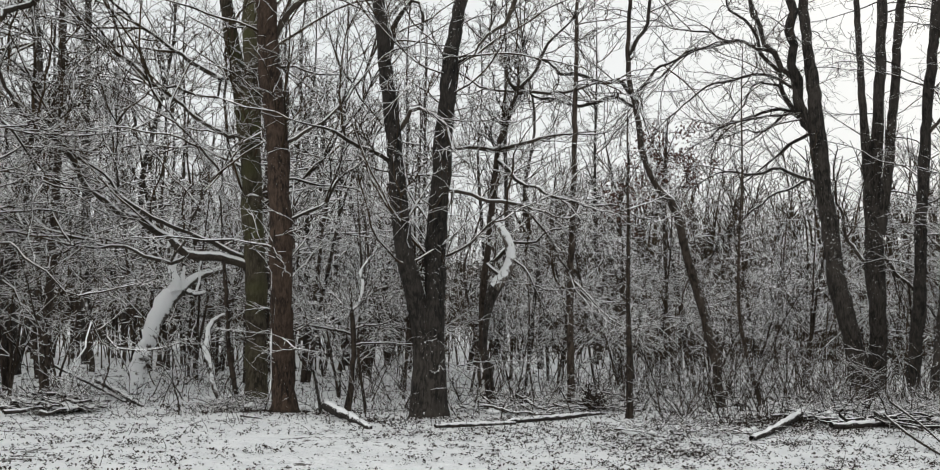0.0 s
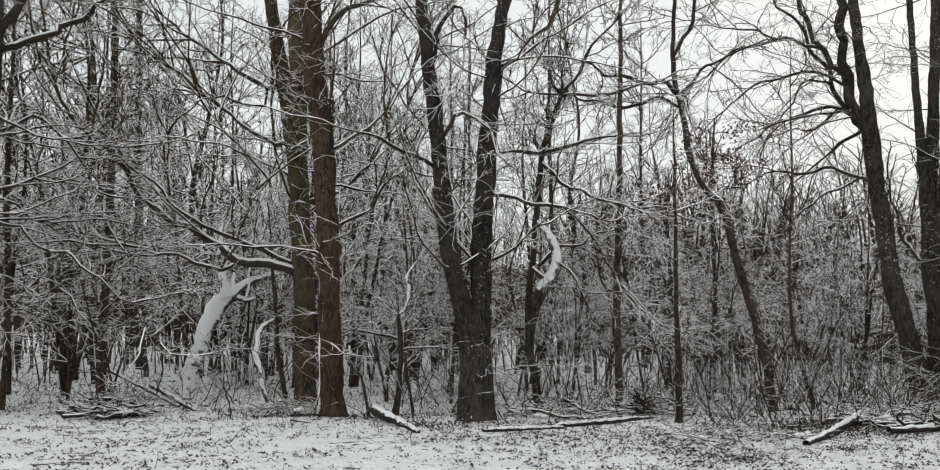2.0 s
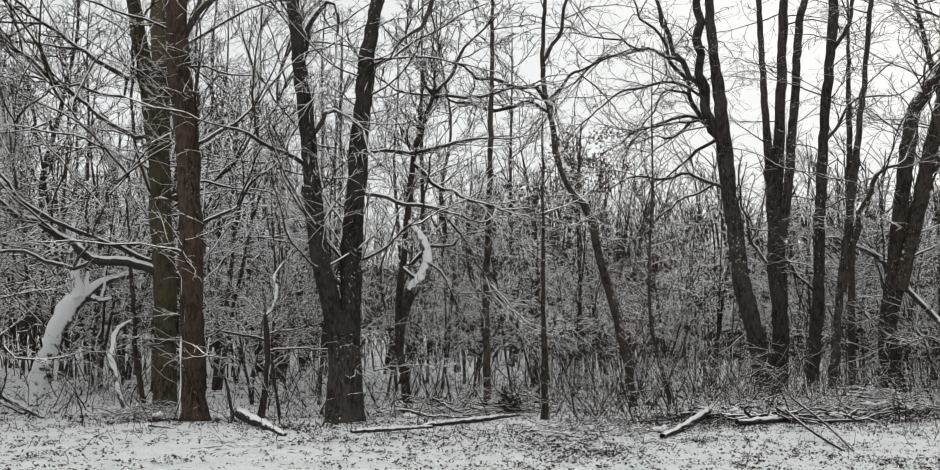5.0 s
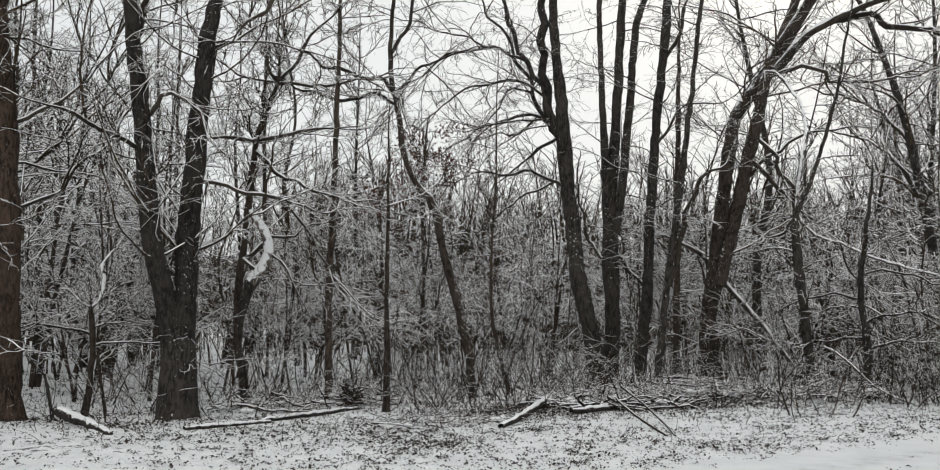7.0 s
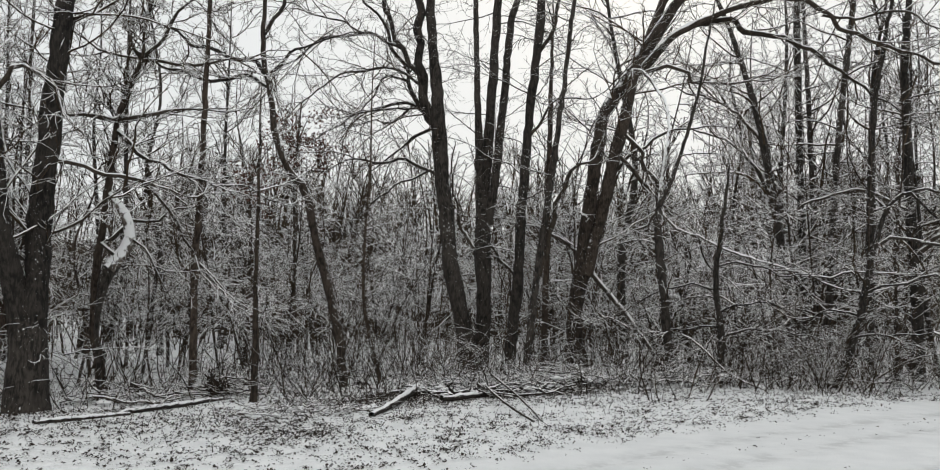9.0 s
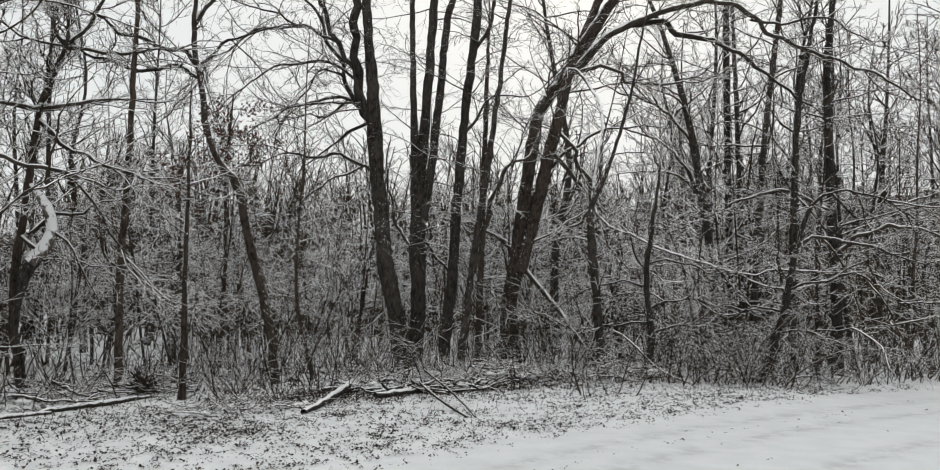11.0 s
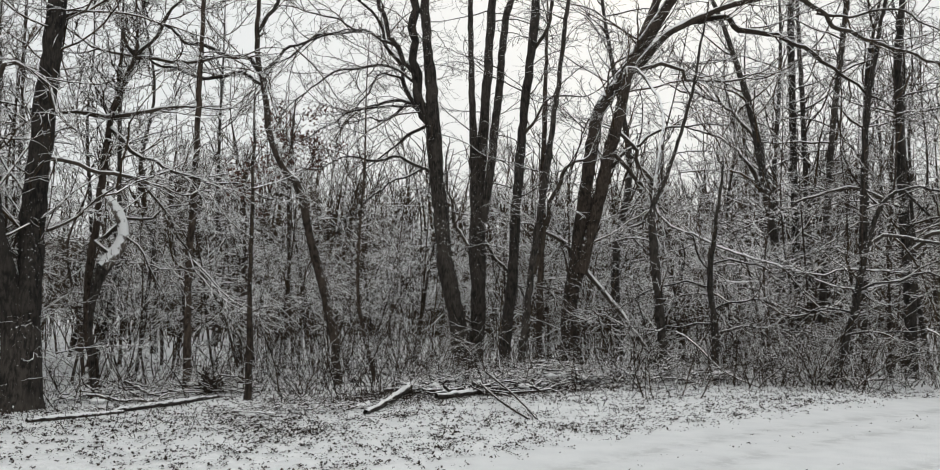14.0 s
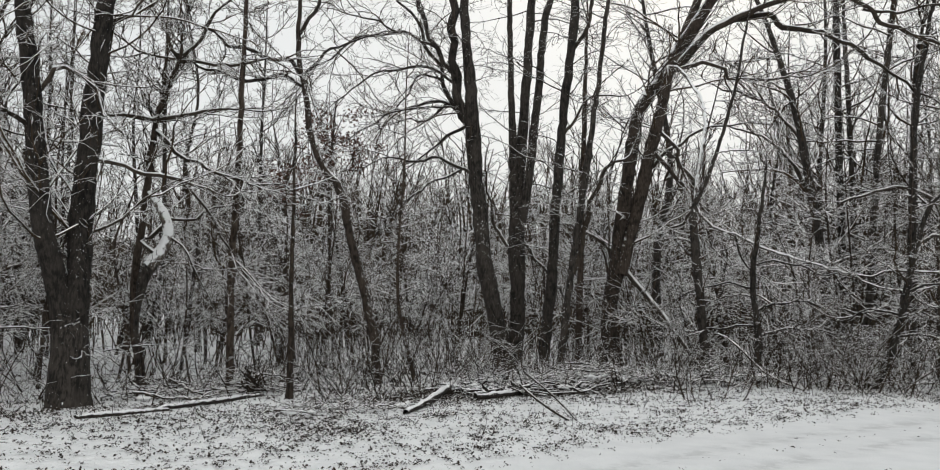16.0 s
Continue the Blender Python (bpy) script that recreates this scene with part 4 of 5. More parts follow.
def sapling(seed, height, stems, spread, name="sapling"):
    rng = np.random.default_rng(seed)
    ob = base(name, pose(0, 0, -50), "thin many-stemmed sapling bowed with snow", "sapling", "undergrowth of the wood")
    s = Shape()
    for _ in range(stems):
        a = rng.uniform(0, 6.28)
        h = height * rng.uniform(0.7, 1.05)
        lean = rng.uniform(0.02, 0.25)
        line = grow(rng, np.array([[rng.normal(0, 0.1), rng.normal(0, 0.1), -0.1]]), np.array([[math.cos(a) * lean, math.sin(a) * lean, 1.0]]), np.array([h]), 10, 0.07, 0.02)
        r = 0.012 + 0.0065 * h
        st = Shape()
        st.tubes(line, taper([r], [0.008], 11), 6, 0.04, rng)
        part("stem", st, BARK, ob)
        n = int(2.9 * h)
        s0, w, u = sprout(rng, line, n, 0.14, 0.98, 1.15, 0.4, 0.1)
        length = spread * rng.uniform(0.5, 1.4, n) * (1.2 - 0.7 * u)
        lines = wander(rng, s0, w, length, 6, 0.7, 0.15, -0.02)
        r0 = 0.007 + 0.006 * length
        s.tubes(lines, taper(r0, r0 * 0.5, 7))
        ramify(s, rng, lines, ((5, 0.6, 3, 0.0138), (3, 0.7, 2, 0.0112)), tumble=0.3, rise=-0.01)
    tagged(part("crown", s, TWIGS_LADEN if seed % 2 else TWIGS, ob), kind="stuff")
    return ob


def bramble(seed):
    rng = np.random.default_rng(seed)
    ob = base("shrub", pose(0, 0, -50), "low tangle of bare stems and snow-dusted shoots", "shrub", "low shrubs at the wood's edge")
    n = 9
    a = rng.uniform(0, 6.28, n)
    way = np.stack([np.cos(a) * 0.55, np.sin(a) * 0.55, np.full(n, 1.0)], -1)
    lines = grow(rng, rng.normal(0, 0.25, (n, 3)) * (1, 1, 0) - (0, 0, 0.05), way, rng.uniform(0.5, 1.6, n), 6, 0.16, -0.07)
    for i in range(n):
        s = Shape()
        s.tubes(lines[i:i + 1], taper([rng.uniform(0.008, 0.015)], [0.005], 7), 4)
        part("stem", s, TWIGS_BARE, ob)
    s = Shape()
    ramify(s, rng, lines, ((5, 0.45, 3, 0.006), (2, 0.5, 2, 0.005)), lo=0.3)
    tagged(part("crown", s, TWIGS_DULL, ob), kind="stuff")
    return ob


POLES = [wood_tree(150 + i, h, r, c, sp, i % 2, 2.0) for i, (h, r, c, sp) in enumerate([(9, 0.05, 1.8, 1.2), (7.5, 0.04, 1.5, 1.0), (11, 0.065, 2.5, 1.4), (8.5, 0.045, 1.0, 1.1)])]
TALL = [wood_tree(100 + i, h, r, c, sp, ld) for i, (h, r, c, sp, ld) in enumerate([(15, 0.13, 3.5, 2.6, 0), (13, 0.10, 2.5, 2.2, 1), (16, 0.16, 4.5, 3.0, 0), (12, 0.08, 2.0, 1.9, 1), (14, 0.11, 3.0, 2.4, 0)])]
LOW = [sapling(200 + i, h, n, sp) for i, (h, n, sp) in enumerate([(4.2, 2, 1.3), (5.0, 2, 1.4), (3.4, 3, 1.2), (5.8, 1, 1.6), (2.6, 3, 1.0)])]
BUSH = [bramble(300 + i) for i in range(4)]
PLANTED = []


def tallness(b):
    """How many of the tall trees a bearing has: many on both flanks, few where the sky shows."""
    return float(np.interp(b, [-62, -48, -40, -34, -14, -6, 6, 36], [1.0, 0.8, 0.25, 0.12, 0.12, 0.45, 0.9, 1.0]))


def plant(kinds, count, near, far, seed, apart, chance=None, keep=(), scale=(0.85, 1.15)):
    """Copies of the kinds scattered over a sector, evenly over its area, none closer together than apart."""
    rng = np.random.default_rng(seed)
    made = tries = 0
    while made < count and tries < 6000:
        tries += 1
        b, d = rng.uniform(-62, 37), math.sqrt(rng.uniform(near ** 2, far ** 2))
        if chance and rng.random() > chance(b):
            continue
        if any(lo < b < hi and d < limit for lo, hi, limit in keep):
            continue
        x, y = -math.sin(radians(b)) * d, math.cos(radians(b)) * d
        if y < lane_edge(x) + (1.9 if x < 12 else 1.2):
            continue
        if any((x - px) ** 2 + (y - py) ** 2 < apart ** 2 for px, py in PLANTED):
            continue
        PLANTED.append((x, y))
        copy_thing(kinds[int(rng.integers(len(kinds)))], place(b, d, rng.uniform(0, 360), rng.uniform(*scale)))
        made += 1


CLEAR = [(17.5, 24.5, 22.5), (9, 16, 17.5), (-0.5, 6, 15.5), (-4, 0, 17.3)]
plant(TALL, 40, 22, 56, 1, 1.6, tallness, CLEAR)
plant([TALL[i] for i in (1, 3)], 9, 23, 44, 31, 1.2, lambda b: float(-8 < b < 34), CLEAR)
plant([TALL[i] for i in (0, 2, 4)], 10, 27, 48, 7, 1.2, lambda b: float(b < -49))
plant([TALL[i] for i in (0, 2, 4)], 4, 26, 50, 14, 1.0, lambda b: float(8 < b < 30))
plant([TALL[i] for i in (1, 3)], 3, 25, 34, 13, 0.8, lambda b: float(b < -50))
plant(POLES, 44, 18.5, 46, 4, 0.8, lambda b: 0.4 if -36 < b < -4 else 1.0, CLEAR)
plant(POLES, 8, 28, 50, 6, 0.8, lambda b: float(-46 < b < -6), scale=(0.75, 1.1))
plant(POLES, 10, 15.4, 21, 9, 0.6, lambda b: float(-23 < b < 9), CLEAR, scale=(0.4, 0.7))
plant(POLES, 14, 24, 48, 10, 0.8, lambda b: float(b > 5), CLEAR, scale=(1.1, 1.5))
plant(LOW, 30, 16.0, 24, 2, 0.8, None, CLEAR + [(-30, -20, 24), (-62, -27, 20.5), (-62, -49, 25)])
plant(LOW, 40, 23, 42, 21, 0.9, None, scale=(0.9, 1.35))
plant(LOW, 24, 19, 34, 22, 0.9, lambda b: float(b > 3), CLEAR, scale=(1.5, 1.9))
plant([LOW[i] for i in (0, 2, 4)], 7, 24, 36, 23, 0.9, lambda b: float(b < -43), scale=(1.3, 1.8))
plant([POLES[i] for i in (0, 2)], 14, 21.5, 34, 28, 0.6, lambda b: float(b < -44), scale=(0.55, 1.0))
plant([LOW[i] for i in (0, 2, 4)], 26, 22, 40, 24, 0.9, lambda b: float(-42 < b < -14), [(-30, -20, 25)], scale=(0.9, 1.3))
plant(BUSH, 24, 15.0, 21, 3, 0.5, lambda b: 1.0 if b < 7 else 0.3, [(17.5, 24.5, 19), (-33, -22, 20.5)])
plant(BUSH, 22, 18, 27, 5, 0.5, lambda b: float(b < -9), [(-33, -22, 22)])
plant(LOW, 14, 29, 44, 25, 1.0, lambda b: float(-36 < b < -6), scale=(1.3, 1.7))
plant(BUSH, 12, 18, 24, 26, 0.5, lambda b: float(b < -45), scale=(1.0, 1.5))
plant(POLES, 8, 20, 27, 27, 0.5, lambda b: float(b < -46), scale=(0.35, 0.7))
KINDS = TALL + POLES + LOW + BUSH
for i, ob in enumerate(KINDS):      # the patterns themselves stand at the back of the wood
    ob.matrix_basis = place(32 - 4.6 * i, 44 + (i * 7) % 13, 40 * i)


def far_woods():
    """Stems and brushwood too far away to count."""
    rng = np.random.default_rng(77)
    s = Shape()
    n = 480
    b = np.concatenate([rng.uniform(-66, 40, n - 230), rng.uniform(-46, -6, 80), rng.uniform(4, 38, 90), rng.uniform(-66, -49, 60)])
    d = np.sqrt(rng.uniform(48 ** 2, 125 ** 2, n))
    foot = np.stack([-np.sin(np.radians(b)) * d, np.cos(np.radians(b)) * d, np.full(n, -0.2)], -1)
    tall = np.array([tallness(v) for v in b])
    h = rng.uniform(0.6, 1.1, n) * (10.5 + 5 * tall)
    more = 330      # a belt of slender trees nearer by, where the sky stands open above
    b2, d2 = np.radians(rng.uniform(-50, -3, more)), np.sqrt(rng.uniform(38 ** 2, 66 ** 2, more))
    foot = np.concatenate([foot, np.stack([-np.sin(b2) * d2, np.cos(b2) * d2, np.full(more, -0.2)], -1)])
    h = np.concatenate([h, rng.uniform(6.0, 10.5, more)])
    n += more
    lines = grow(rng, foot, np.tile((0, 0, 1.0), (n, 1)), h, 6, 0.05, 0.02)
    s.tubes(lines, taper(0.05 + 0.008 * h, np.full(n, 0.02), 7), 4)
    for per, length, segs, r, lo in ((9, 3.0, 3, 0.036, 0.2), (3, 1.6, 1, 0.028, 0.15)):
        st, w, u = sprout(rng, lines, per, lo, 0.98, 0.7, 0.6, 0.2)
        ln = length * rng.uniform(0.5, 1.3, len(st)) * (1.2 - 0.7 * u)
        lines = grow(rng, st, w, ln, segs, 0.14, 0.03)
        s.tubes(lines, taper(np.full(len(st), r), np.full(len(st), r * 0.5), segs + 1))
    tagged(new("far_woods", s.mesh("far_woods", TWIGS_FAR)), "distant bare wood, grey and dusted with snow", "woodland", kind="stuff")


def undergrowth():
    """Thin stems and whips between the trunks, deep in the wood."""
    rng = np.random.default_rng(78)
    n = 2400
    b = np.where(rng.random(n) < 0.72, rng.uniform(-64, -11, n), rng.uniform(-11, 39, n))
    d = np.sqrt(rng.uniform(22 ** 2, 55 ** 2, n))
    foot = np.stack([-np.sin(np.radians(b)) * d, np.cos(np.radians(b)) * d, np.full(n, -0.1)], -1)
    lines = grow(rng, foot, rng.normal(size=(n, 3)) * (0.16, 0.16, 0) + (0, 0, 1), rng.uniform(1.0, 3.6, n), 4, 0.06, 0.0)
    s = Shape()
    s.tubes(lines, taper(rng.uniform(0.014, 0.032, n), np.full(n, 0.01), 5))
    st, w, u = sprout(rng, lines, 3, 0.2, 0.95, 1.0, 0.5, 0.05)
    lines = grow(rng, st, w, rng.uniform(0.3, 1.1, len(st)), 2, 0.2, 0.0)
    s.tubes(lines, taper(np.full(len(st), 0.015), np.full(len(st), 0.01), 3))
    tagged(new("undergrowth", s.mesh("undergrowth", TWIGS_FAR)), "thicket of thin bare stems dusted with snow", "undergrowth", kind="stuff")


def whips():
    """Bare dark shoots standing and leaning along the wood's edge."""
    rng = np.random.default_rng(79)
    n = 380
    y = rng.uniform(13.6, 20, n)
    x = rng.uniform(-0.72, 1.1, n) * y
    b = np.radians(np.concatenate([rng.uniform(-64, -29, 620), rng.uniform(-62, -46, 160), rng.uniform(-29, -9, 200)]))
    d = np.concatenate([rng.uniform(18, 30, 620), rng.uniform(17, 23, 160), rng.uniform(15.5, 23, 200)])
    x, y = np.concatenate([x, -np.sin(b) * d]), np.concatenate([y, np.cos(b) * d])
    keep = (y > lane_edge(x) + np.where(x < 10, 2.5, 0.9)) & ((x > -2.5) | (rng.random(len(x)) < 0.4))
    x, y = x[keep], y[keep]
    n = len(x)
    lines = wander(rng, np.stack([x, y, lift(x, y) - 0.02], -1), rng.normal(size=(n, 3)) * (0.45, 0.45, 0) + (0, 0, 1), rng.uniform(0.4, 1.9, n), 6, 0.7, 0.14, -0.03)
    s = Shape()
    s.tubes(lines, taper(rng.uniform(0.006, 0.014, n), np.full(n, 0.004), 7), 4)
    st, w, u = sprout(rng, lines, 3, 0.3, 0.95, 0.8, 0.6, 0.05)
    s.tubes(wander(rng, st, w, rng.uniform(0.15, 0.7, len(st)), 4, 0.7, 0.2), taper(np.full(len(st), 0.006), np.full(len(st), 0.004), 5))
    tagged(new("brushwood", s.mesh("brushwood", TWIGS_BARE)), "dark bare shoots standing in snow", "undergrowth", kind="stuff")


far_woods()
undergrowth()
whips()


# ---------------------------------------------------------------- fallen wood, brush and leaves on the verge
def log(label, a, b, r0, r1, seed, snow=0.8, lift_a=0.0, lift_b=0.0, name="log", bark=BARK_DARK):
    """A fallen log or stick from a to b on the ground, with the snow that lies along it."""
    rng = np.random.default_rng(seed)
    a3 = np.array((a[0], a[1], float(lift(a[0], a[1])) + r0 * 0.45 + lift_a))
    b3 = np.array((b[0], b[1], float(lift(b[0], b[1])) + r1 * 0.45 + lift_b))
    ob = base(name, pose(*a3), label, name)
    way = b3 - a3
    k = np.linspace(0, 1, 22)[:, None]
    line = way * k + rng.normal(0, 0.13 * min(r0, r1), (22, 3)) + np.array((0.03 * way[1], -0.03 * way[0], 0.02)) * np.sin(k * 3.3 + rng.uniform(0, 3)) * 0.6
    rad = (r0 + (r1 - r0) * k[:, 0]) * (1 + rng.normal(0, 0.07, 22))
    s = trunk_shape(rng, np.column_stack([line, rad]), 9, rooted=False, lumps=0.05)
    wood = part("wood", s, bark, ob)
    if snow:
        cap = line[1:-1] + np.array((0, 0, 0.55)) * rad[1:-1, None]
        s = Shape()
        w = rad[1:-1] * (snow + rng.normal(0, 0.16, 20))
        w[[0, -1]] = 0.003
        s.tubes(cap[None], w[None], 8, 0.05, rng, squash=0.7)
        part("snow_cap", s, SNOW_CAP, wood, "lying snow")
    return ob


log("short dark log lying end-on, snow along its top", (-2.15, 13.7), (-1.33, 11.75), 0.085, 0.05, 1, 0.75, 0.1)
log("long thin log lying along the verge, snow-topped", (0.6, 13.2), (2.29, 14.69), 0.034, 0.045, 2, 0.9)
log("rotten branch sunk in the snow", (-0.45, 12.4), (0.75, 13.1), 0.03, 0.04, 12, 0.95)
log("thick branch lying on the verge under snow", (3.97, 12.25), (6.07, 15.26), 0.045, 0.08, 3, 0.72, 0, 0.1)
log("long log in the brush heap, white on top", (5.57, 13.35), (8.22, 14.5), 0.05, 0.055, 4, 0.95, 0.03, 0.05)
log("short log end raised at the clump's foot", (9.62, 16.09), (11.2, 17.4), 0.055, 0.05, 5, 0.9, 0.02, 0.12)
log("bare stick propped against the brush heap", (6.13, 11.15), (6.24, 13.0), 0.018, 0.022, 6, 0, 0, 0.26, "stick", BARK_WET)
log("bare stick leaning on the brush heap", (6.26, 11.15), (6.55, 13.4), 0.015, 0.02, 7, 0, 0, 0.42, "stick", BARK_WET)
log("broken branch lying at the dead trunk's foot", (-7.0, 16.6), (-5.4, 14.4), 0.05, 0.03, 8, 0.8, 0.25, 0)
log("thin fallen branch among the saplings", (-8.6, 17.9), (-6.0, 15.2), 0.04, 0.025, 9, 0.8, 0.5, 0)
log("thin dead stick on the snow", (-3.4, 13.2), (-2.9, 12.9), 0.018, 0.012, 10, 0, name="stick")
log("upright broken stick beside the short log", (-2.35, 14.1), (-2.55, 14.3), 0.03, 0.02, 14, 0, 0, 0.75, "stick")


def brush(label, x, y, radius, height, count, seed, thick=(0.012, 0.028), bark=LIMB, cushions=5):
    """A heap of cut branches, with cushions of snow."""
    rng = np.random.default_rng(seed)
    ob = base("brush_heap", pose(x, y, float(lift(x, y))), label, "brush heap")
    for _ in range(count):
        r, a, turn = radius * math.sqrt(rng.random()), rng.uniform(0, 6.28), rng.normal(0, 0.5)
        c = np.array((r * math.cos(a), 0.6 * r * math.sin(a), height * rng.random() * (1 - r / radius / 1.3) + 0.03))
        ln = rng.uniform(0.3, 1.0) * min(1.0, radius)
        way = unit(np.array((math.cos(turn), math.sin(turn) * 0.8, rng.normal(0, 0.16)))) * ln
        line = c + way * np.linspace(-0.5, 0.5, 6)[:, None] + rng.normal(0, 0.02, (6, 3))
        t = rng.uniform(*thick)
        s = Shape()
        s.tubes(line[None], taper([t], [t * 0.5], 6), 5)
        part("stick", s, bark, ob)
    s = Shape()
    n = count * 6
    st = rng.normal(0, 0.45, (n, 3)) * (radius, radius * 0.6, 0) + np.stack([np.zeros(n), np.zeros(n), rng.uniform(0.02, height, n)], -1)
    lines = grow(rng, st, rng.normal(size=(n, 3)) * (1, 0.8, 0.45), rng.uniform(0.15, 0.5, n), 3, 0.2, 0.0)
    s.tubes(lines, taper(np.full(n, 0.008), np.full(n, 0.004), 4))
    tagged(part("brushwood", s, TWIGS_BARE, ob), kind="stuff")
    for _ in range(cushions):
        r, a, turn = 0.9 * radius * math.sqrt(rng.random()), rng.uniform(0, 6.28), rng.normal(0, 0.5)
        long, k = rng.uniform(0.12, 0.5), np.linspace(-1, 1, 9)
        way = np.array((math.cos(turn), 0.7 * math.sin(turn), rng.normal(0, 0.12)))
        line = np.array((r * math.cos(a), 0.6 * r * math.sin(a), height * (0.35 + 0.5 * rng.random()) * (1 - r / radius / 1.4) + 0.02)) + way * long * k[:, None] * 0.5
        line += rng.normal(0, 0.012, line.shape)
        s = Shape()
        s.tubes(line[None], (rng.uniform(0.03, 0.07) * np.sqrt(np.maximum(1 - k ** 2, 0.002)) * (1 + rng.normal(0, 0.15, 9)))[None], 8, 0.08, rng, squash=0.55)
        part("snow_cap", s, SNOW_CAP, ob, "cushion of lying snow")


brush("heap of dark cut branches, thinly snowed over", -6.35, 13.4, 0.65, 0.32, 64, 1, (0.015, 0.04), BARK_DARK, 9)
brush("wide heap of brushwood with snow on top", 6.9, 14.4, 1.5, 0.35, 130, 2, (0.012, 0.034), BARK_DARK, 26)
brush("tangled brushwood at the foot of the clump", 8.8, 15.6, 1.6, 0.42, 115, 3, (0.01, 0.028), BARK_DARK, 26)
brush("dark scatter of small branches on the verge", 3.3, 12.9, 1.1, 0.1, 20, 4, (0.008, 0.015))
brush("low brushwood at the wood's edge", 0.9, 14.9, 1.0, 0.3, 22, 5)
brush("fallen twigs at the twin trunks' foot", -3.9, 15.0, 0.9, 0.15, 18, 6, (0.008, 0.016))
brush("low brushwood behind the thin trees", 2.3, 15.6, 0.8, 0.45, 24, 7)
brush("tangled dead branches at the lane's edge", 11.8, 14.6, 1.5, 0.35, 30, 8)
brush("snowed-over tangle by the lane", 15.2, 14.2, 1.6, 0.4, 30, 9)


def leaf_litter():
    """Wet dead leaves and tufts showing through the thin snow, in flat clumps and drifts."""
    rng = np.random.default_rng(9)
    xs, ys = [], []

    def clump(x0, y0, n, wide, deep):
        xs.append(rng.normal(x0, wide, n)), ys.append(rng.normal(y0, deep, n))

    made = 0
    while made < 7400:
        y0 = rng.uniform(8.0, 15.5) if rng.random() < 0.68 else rng.uniform(15.5, 26)
        x0 = rng.uniform(-0.72, 1.25) * y0
        off = y0 - float(lane_edge(x0))
        patch = math.sin(1.3 * x0 + 0.7 * y0) + math.sin(2.9 * x0 - 3.7 * y0 + 1) + math.sin(0.6 * x0 + 5.1 * y0 + 2)
        if off < rng.exponential(0.8) + 0.1 or patch < rng.uniform(-2.6, 1.9):
            continue
        clump(x0, y0, 2 + rng.poisson(3.2), rng.uniform(0.012, 0.045), rng.uniform(0.008, 0.025))
        made += 1
    for _ in range(36):      # a few leaves caught in the wheel track
        x0 = rng.uniform(4, 12)
        clump(x0, float(lane_edge(x0)) - rng.normal(1.55, 0.05), 2, 0.09, 0.02)
    for _ in range(26):
        x0 = rng.uniform(1, 15)
        clump(x0, float(lane_edge(x0)) - rng.uniform(0.1, 3), 1 + rng.poisson(0.8), 0.03, 0.03)
    for _ in range(900):     # the bank by the lane
        x0 = rng.uniform(2.5, 17)
        clump(x0, float(lane_edge(x0)) + rng.exponential(1.4) + 0.1, rng.poisson(7), rng.uniform(0.02, 0.09), rng.uniform(0.01, 0.03))
    for _ in range(1100):    # fine bits blown over the bank's foot
        x0 = rng.uniform(2, 13)
        clump(x0, float(lane_edge(x0)) + rng.triangular(-0.55, 0.5, 1.8), 1 + rng.poisson(1.5), 0.03, 0.015)
    for _ in range(800):    # the wood's floor behind the heaps
        y0 = rng.uniform(14.5, 22)
        clump(rng.uniform(0.15, 0.62) * y0, y0, rng.poisson(9), rng.uniform(0.05, 0.22), rng.uniform(0.04, 0.12))
    for x0, y0, n, wide, deep in ((2.6, 11.6, 420, 0.45, 0.6), (2.5, 10.5, 240, 0.5, 0.45), (3.3, 13.6, 420, 0.9, 0.3), (0.8, 13.3, 300, 1.2, 0.35), (-0.2, 13.0, 160, 0.5, 0.3), (6.6, 14.0, 560, 1.4, 0.35),
                                  (6.4, 12.9, 380, 1.2, 0.3), (8.6, 14.6, 1500, 1.6, 0.5), (7.2, 14.3, 1900, 1.3, 0.4), (9.4, 15.6, 1300, 1.3, 0.5), (5.2, 14.2, 900, 0.8, 0.3), (2.2, 10.6, 560, 0.6, 0.75), (5.4, 13.3, 500, 0.9, 0.2), (-0.5, 11.8, 760, 1.0, 0.9), (1.6, 12.3, 600, 1.1, 0.6), (4.3, 11.9, 260, 0.9, 0.5), (4.6, 13.6, 400, 0.7, 0.25), (-2.6, 13.6, 200, 0.5, 0.4), (-6.3, 13.2, 140, 0.7, 0.3),
                                  (-4.0, 14.2, 260, 0.7, 0.3), (-3.0, 14.1, 180, 0.35, 0.25), (9.5, 14.6, 260, 1.6, 0.6), (12.5, 14.0, 420, 2.0, 0.5), (15.5, 13.6, 300, 2.0, 0.5)):
        for _ in range(n // 3):
            clump(rng.normal(x0, wide), rng.normal(y0, deep), 6, rng.uniform(0.02, 0.07), 0.022)
    x, y = np.concatenate(xs), np.concatenate(ys)
    n = len(x)
    a, size = rng.uniform(0, 6.28, n), rng.uniform(0.009, 0.023, n) * np.clip((y - 6) / 8, 0.9, 1.4)
    tilt = rng.normal(0, 0.4, (n, 2))
    u = np.stack([np.cos(a), np.sin(a), tilt[:, 0]], -1) * size[:, None]
    v = np.stack([-np.sin(a), np.cos(a), tilt[:, 1]], -1) * size[:, None] * rng.uniform(0.45, 0.85, (n, 1))
    c = np.stack([x, y, lift(x, y) + 0.008 + np.abs(tilt).sum(1) * size * 0.5 + rng.exponential(0.008, n)], -1)
    fold = np.stack([0 * x, 0 * x, size * rng.uniform(0.0, 0.4, n)], -1)
    s = Shape()
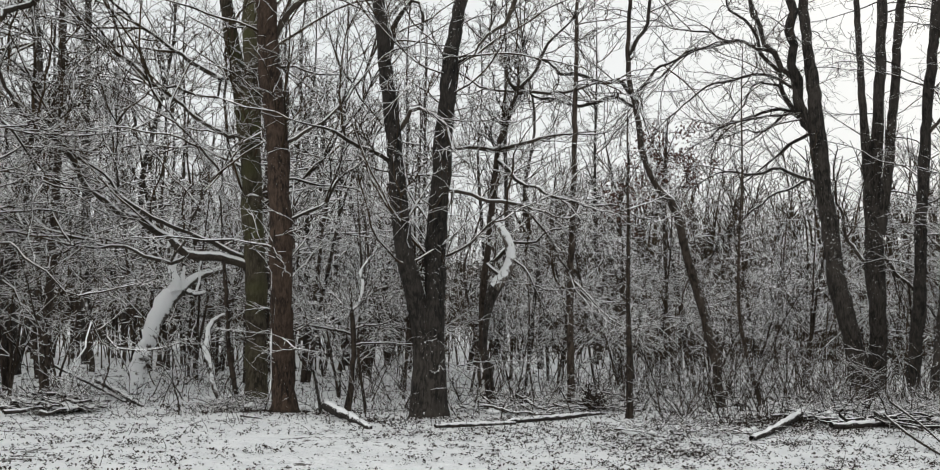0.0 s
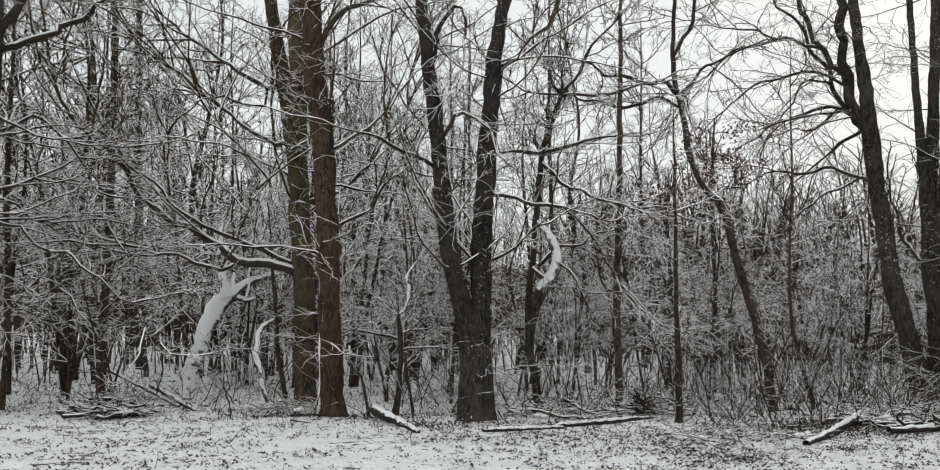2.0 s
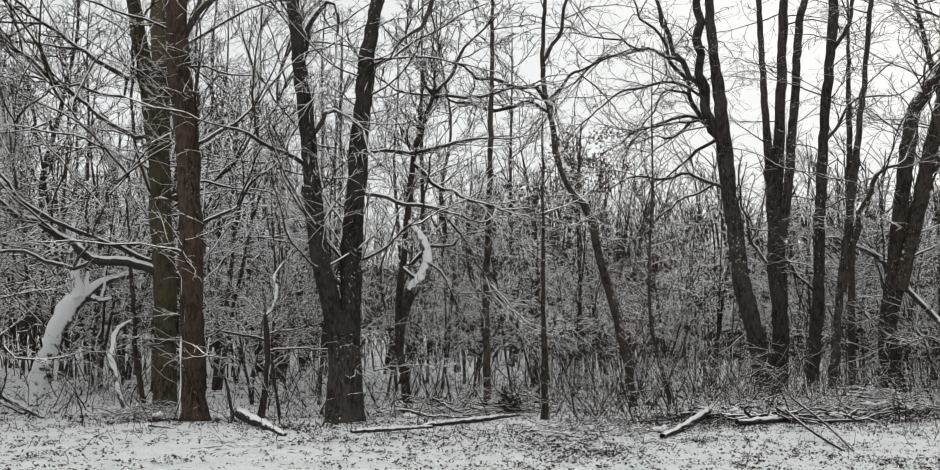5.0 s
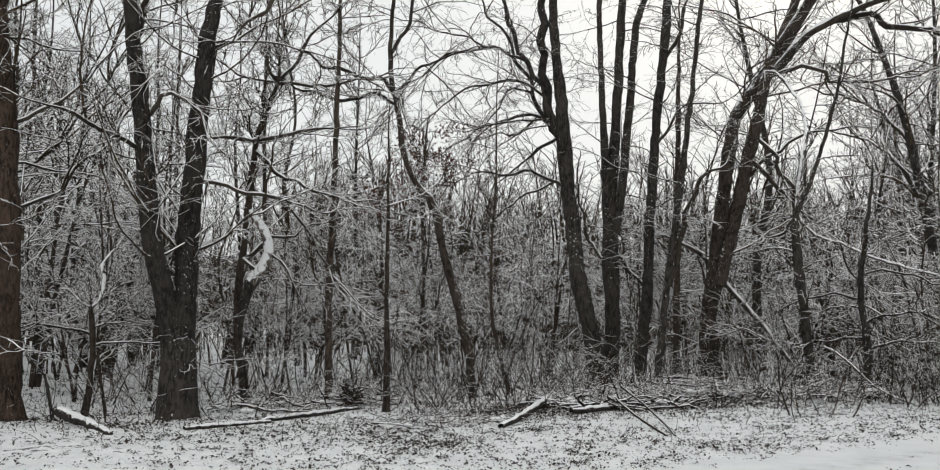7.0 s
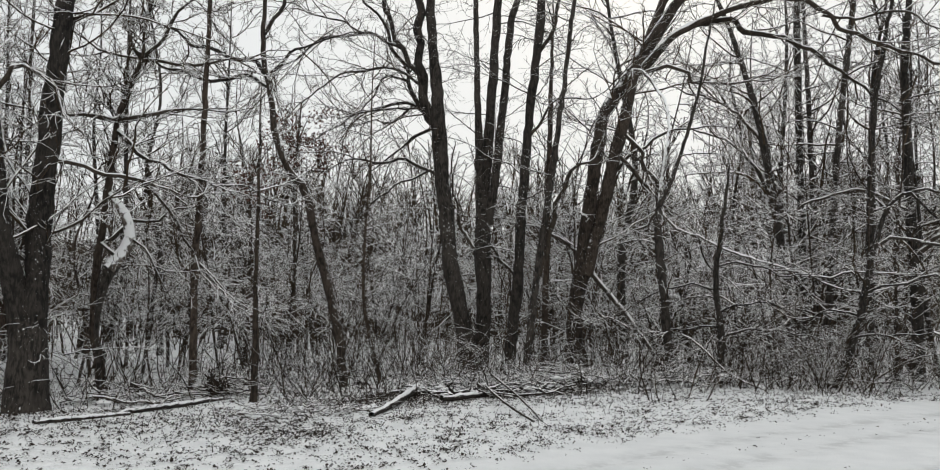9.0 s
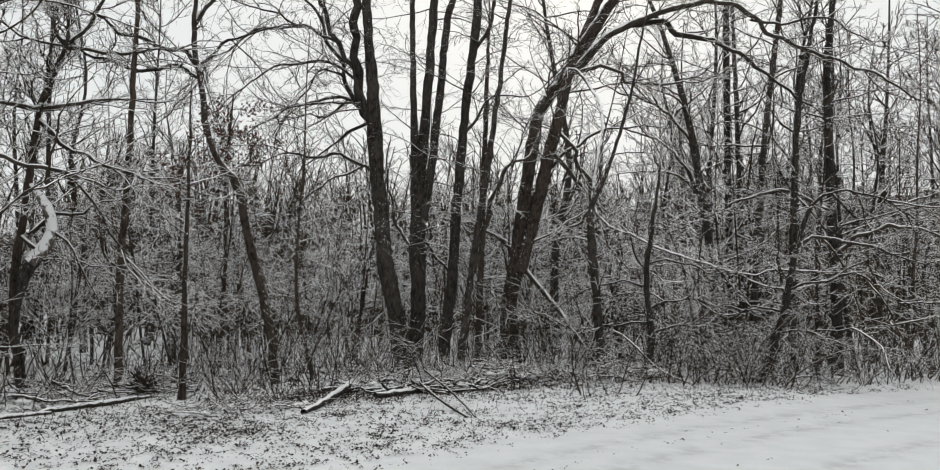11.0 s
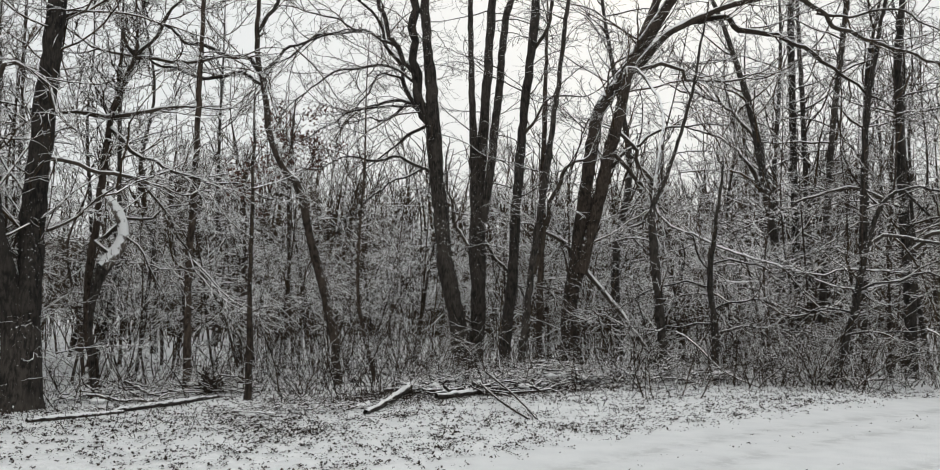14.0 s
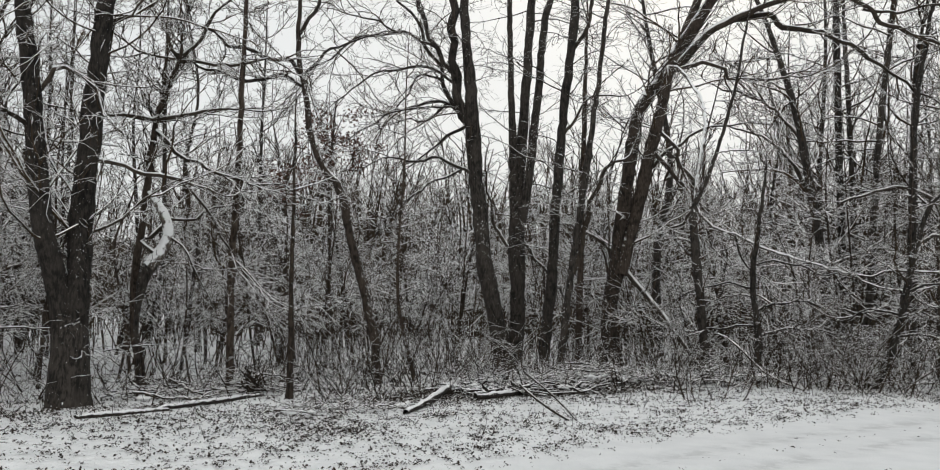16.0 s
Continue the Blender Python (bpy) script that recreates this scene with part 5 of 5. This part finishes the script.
    s.raw(np.stack([c - u, c - v + fold, c + u, c + v + fold], 1), np.arange(n)[:, None] * 4 + (0, 1, 2, 3))
    tagged(new("leaf_litter", s.mesh("leaf_litter", LEAVES, False)), "wet dark dead leaves poking through snow", "leaves", kind="stuff")


def dead_grass():
    rng = np.random.default_rng(19)
    n = 3000
    y = np.where(rng.random(n) < 0.4, rng.normal(13.6, 1.5, n), rng.uniform(14, 19, n))
    x = rng.uniform(-0.6, 1.2, n) * y
    keep = y > lane_edge(x) + 0.6
    x, y = x[keep], y[keep]
    n = len(x)
    lines = grow(rng, np.stack([x, y, lift(x, y) - 0.01], -1), rng.normal(size=(n, 3)) * (0.5, 0.5, 0) + (0, 0, 1), rng.uniform(0.06, 0.26, n) * np.clip((y - 11) / 3, 1, 3), 3, 0.15, -0.1)
    s = Shape()
    s.tubes(lines, taper(np.full(n, 0.005), np.full(n, 0.0025), 4))
    tagged(new("dead_grass", s.mesh("dead_grass", LEAVES)), "dead grass and stalks standing in snow", "grass", kind="stuff")


leaf_litter()
dead_grass()


def leafy_oak(bearing, dist, seed, low, high, wide, count):
    """A young oak that has kept its brown leaves."""
    rng = np.random.default_rng(seed)
    ob = tree("young oak still holding its russet leaves", bearing, dist, seed, [(0, 0, 0.06), (0.05, 2.5, 0.05), (0.0, 4.5, 0.04), (0.1, high, 0.02)], shoots=3, from_height=low - 0.5, reach=0.9)
    n = count
    clump = rng.normal(0, 1, (26, 3)) * (wide * 0.42, wide * 0.4, (high - low) * 0.28) + (0.1, 0, (low + high) / 2)
    c = clump[rng.integers(26, size=n)] + rng.normal(0, 0.11, (n, 3))
    u = unit(rng.normal(size=(n, 3))) * rng.uniform(0.035, 0.06, (n, 1))
    v = unit(np.cross(u, rng.normal(size=(n, 3)))) * rng.uniform(0.02, 0.034, (n, 1))
    dip = rng.normal(0, 0.015, (n, 3))
    i = np.arange(n)[:, None] * 4
    s = Shape()
    s.raw(np.stack([c - u, c - v + dip, c + u, c + v + dip], 1), i + (0, 1, 2, 3))
    tagged(part("foliage", s, RUSSET, ob, "russet dead leaves", False), kind="stuff")


leafy_oak(-12.8, 21.5, 61, 4.4, 6.6, 1.3, 1000)
leafy_oak(-10.0, 24.0, 62, 4.1, 5.4, 0.9, 420)


def leafy_shrub(bearing, dist, seed, wide, high, count):
    """A low evergreen tuft, dark leaves on thin shoots."""
    rng = np.random.default_rng(seed)
    ob = base("shrub", place(bearing, dist), "small dark leafy shrub dusted with snow", "shrub")
    n = 7
    lines = grow(rng, rng.normal(0, 0.05, (n, 3)) * (1, 1, 0), rng.normal(size=(n, 3)) * (0.5, 0.5, 0) + (0, 0, 1), rng.uniform(0.7, 1.1, n) * high, 5, 0.12, 0.0)
    for i in range(n):
        s = Shape()
        s.tubes(lines[i:i + 1], taper([0.009], [0.004], 6), 5)
        part("stem", s, BARK_DARK, ob)
    c, way, _ = sprout(rng, lines, count // n, 0.2, 1.0, 1.0)
    c = c + way * rng.uniform(0.02, wide, (len(c), 1))
    u = way * rng.uniform(0.03, 0.055, (len(c), 1))
    v = unit(np.cross(u, rng.normal(size=u.shape))) * 0.02
    s = Shape()
    s.raw(np.stack([c - u, c - v, c + u, c + v], 1), np.arange(len(c))[:, None] * 4 + (0, 1, 2, 3))
    tagged(part("foliage", s, LEAVES, ob, "dark wet leaves", False), kind="stuff")


leafy_shrub(-7.98, 15.33, 71, 0.13, 0.42, 260)
leafy_shrub(-3.9, 15.6, 72, 0.12, 0.3, 160)
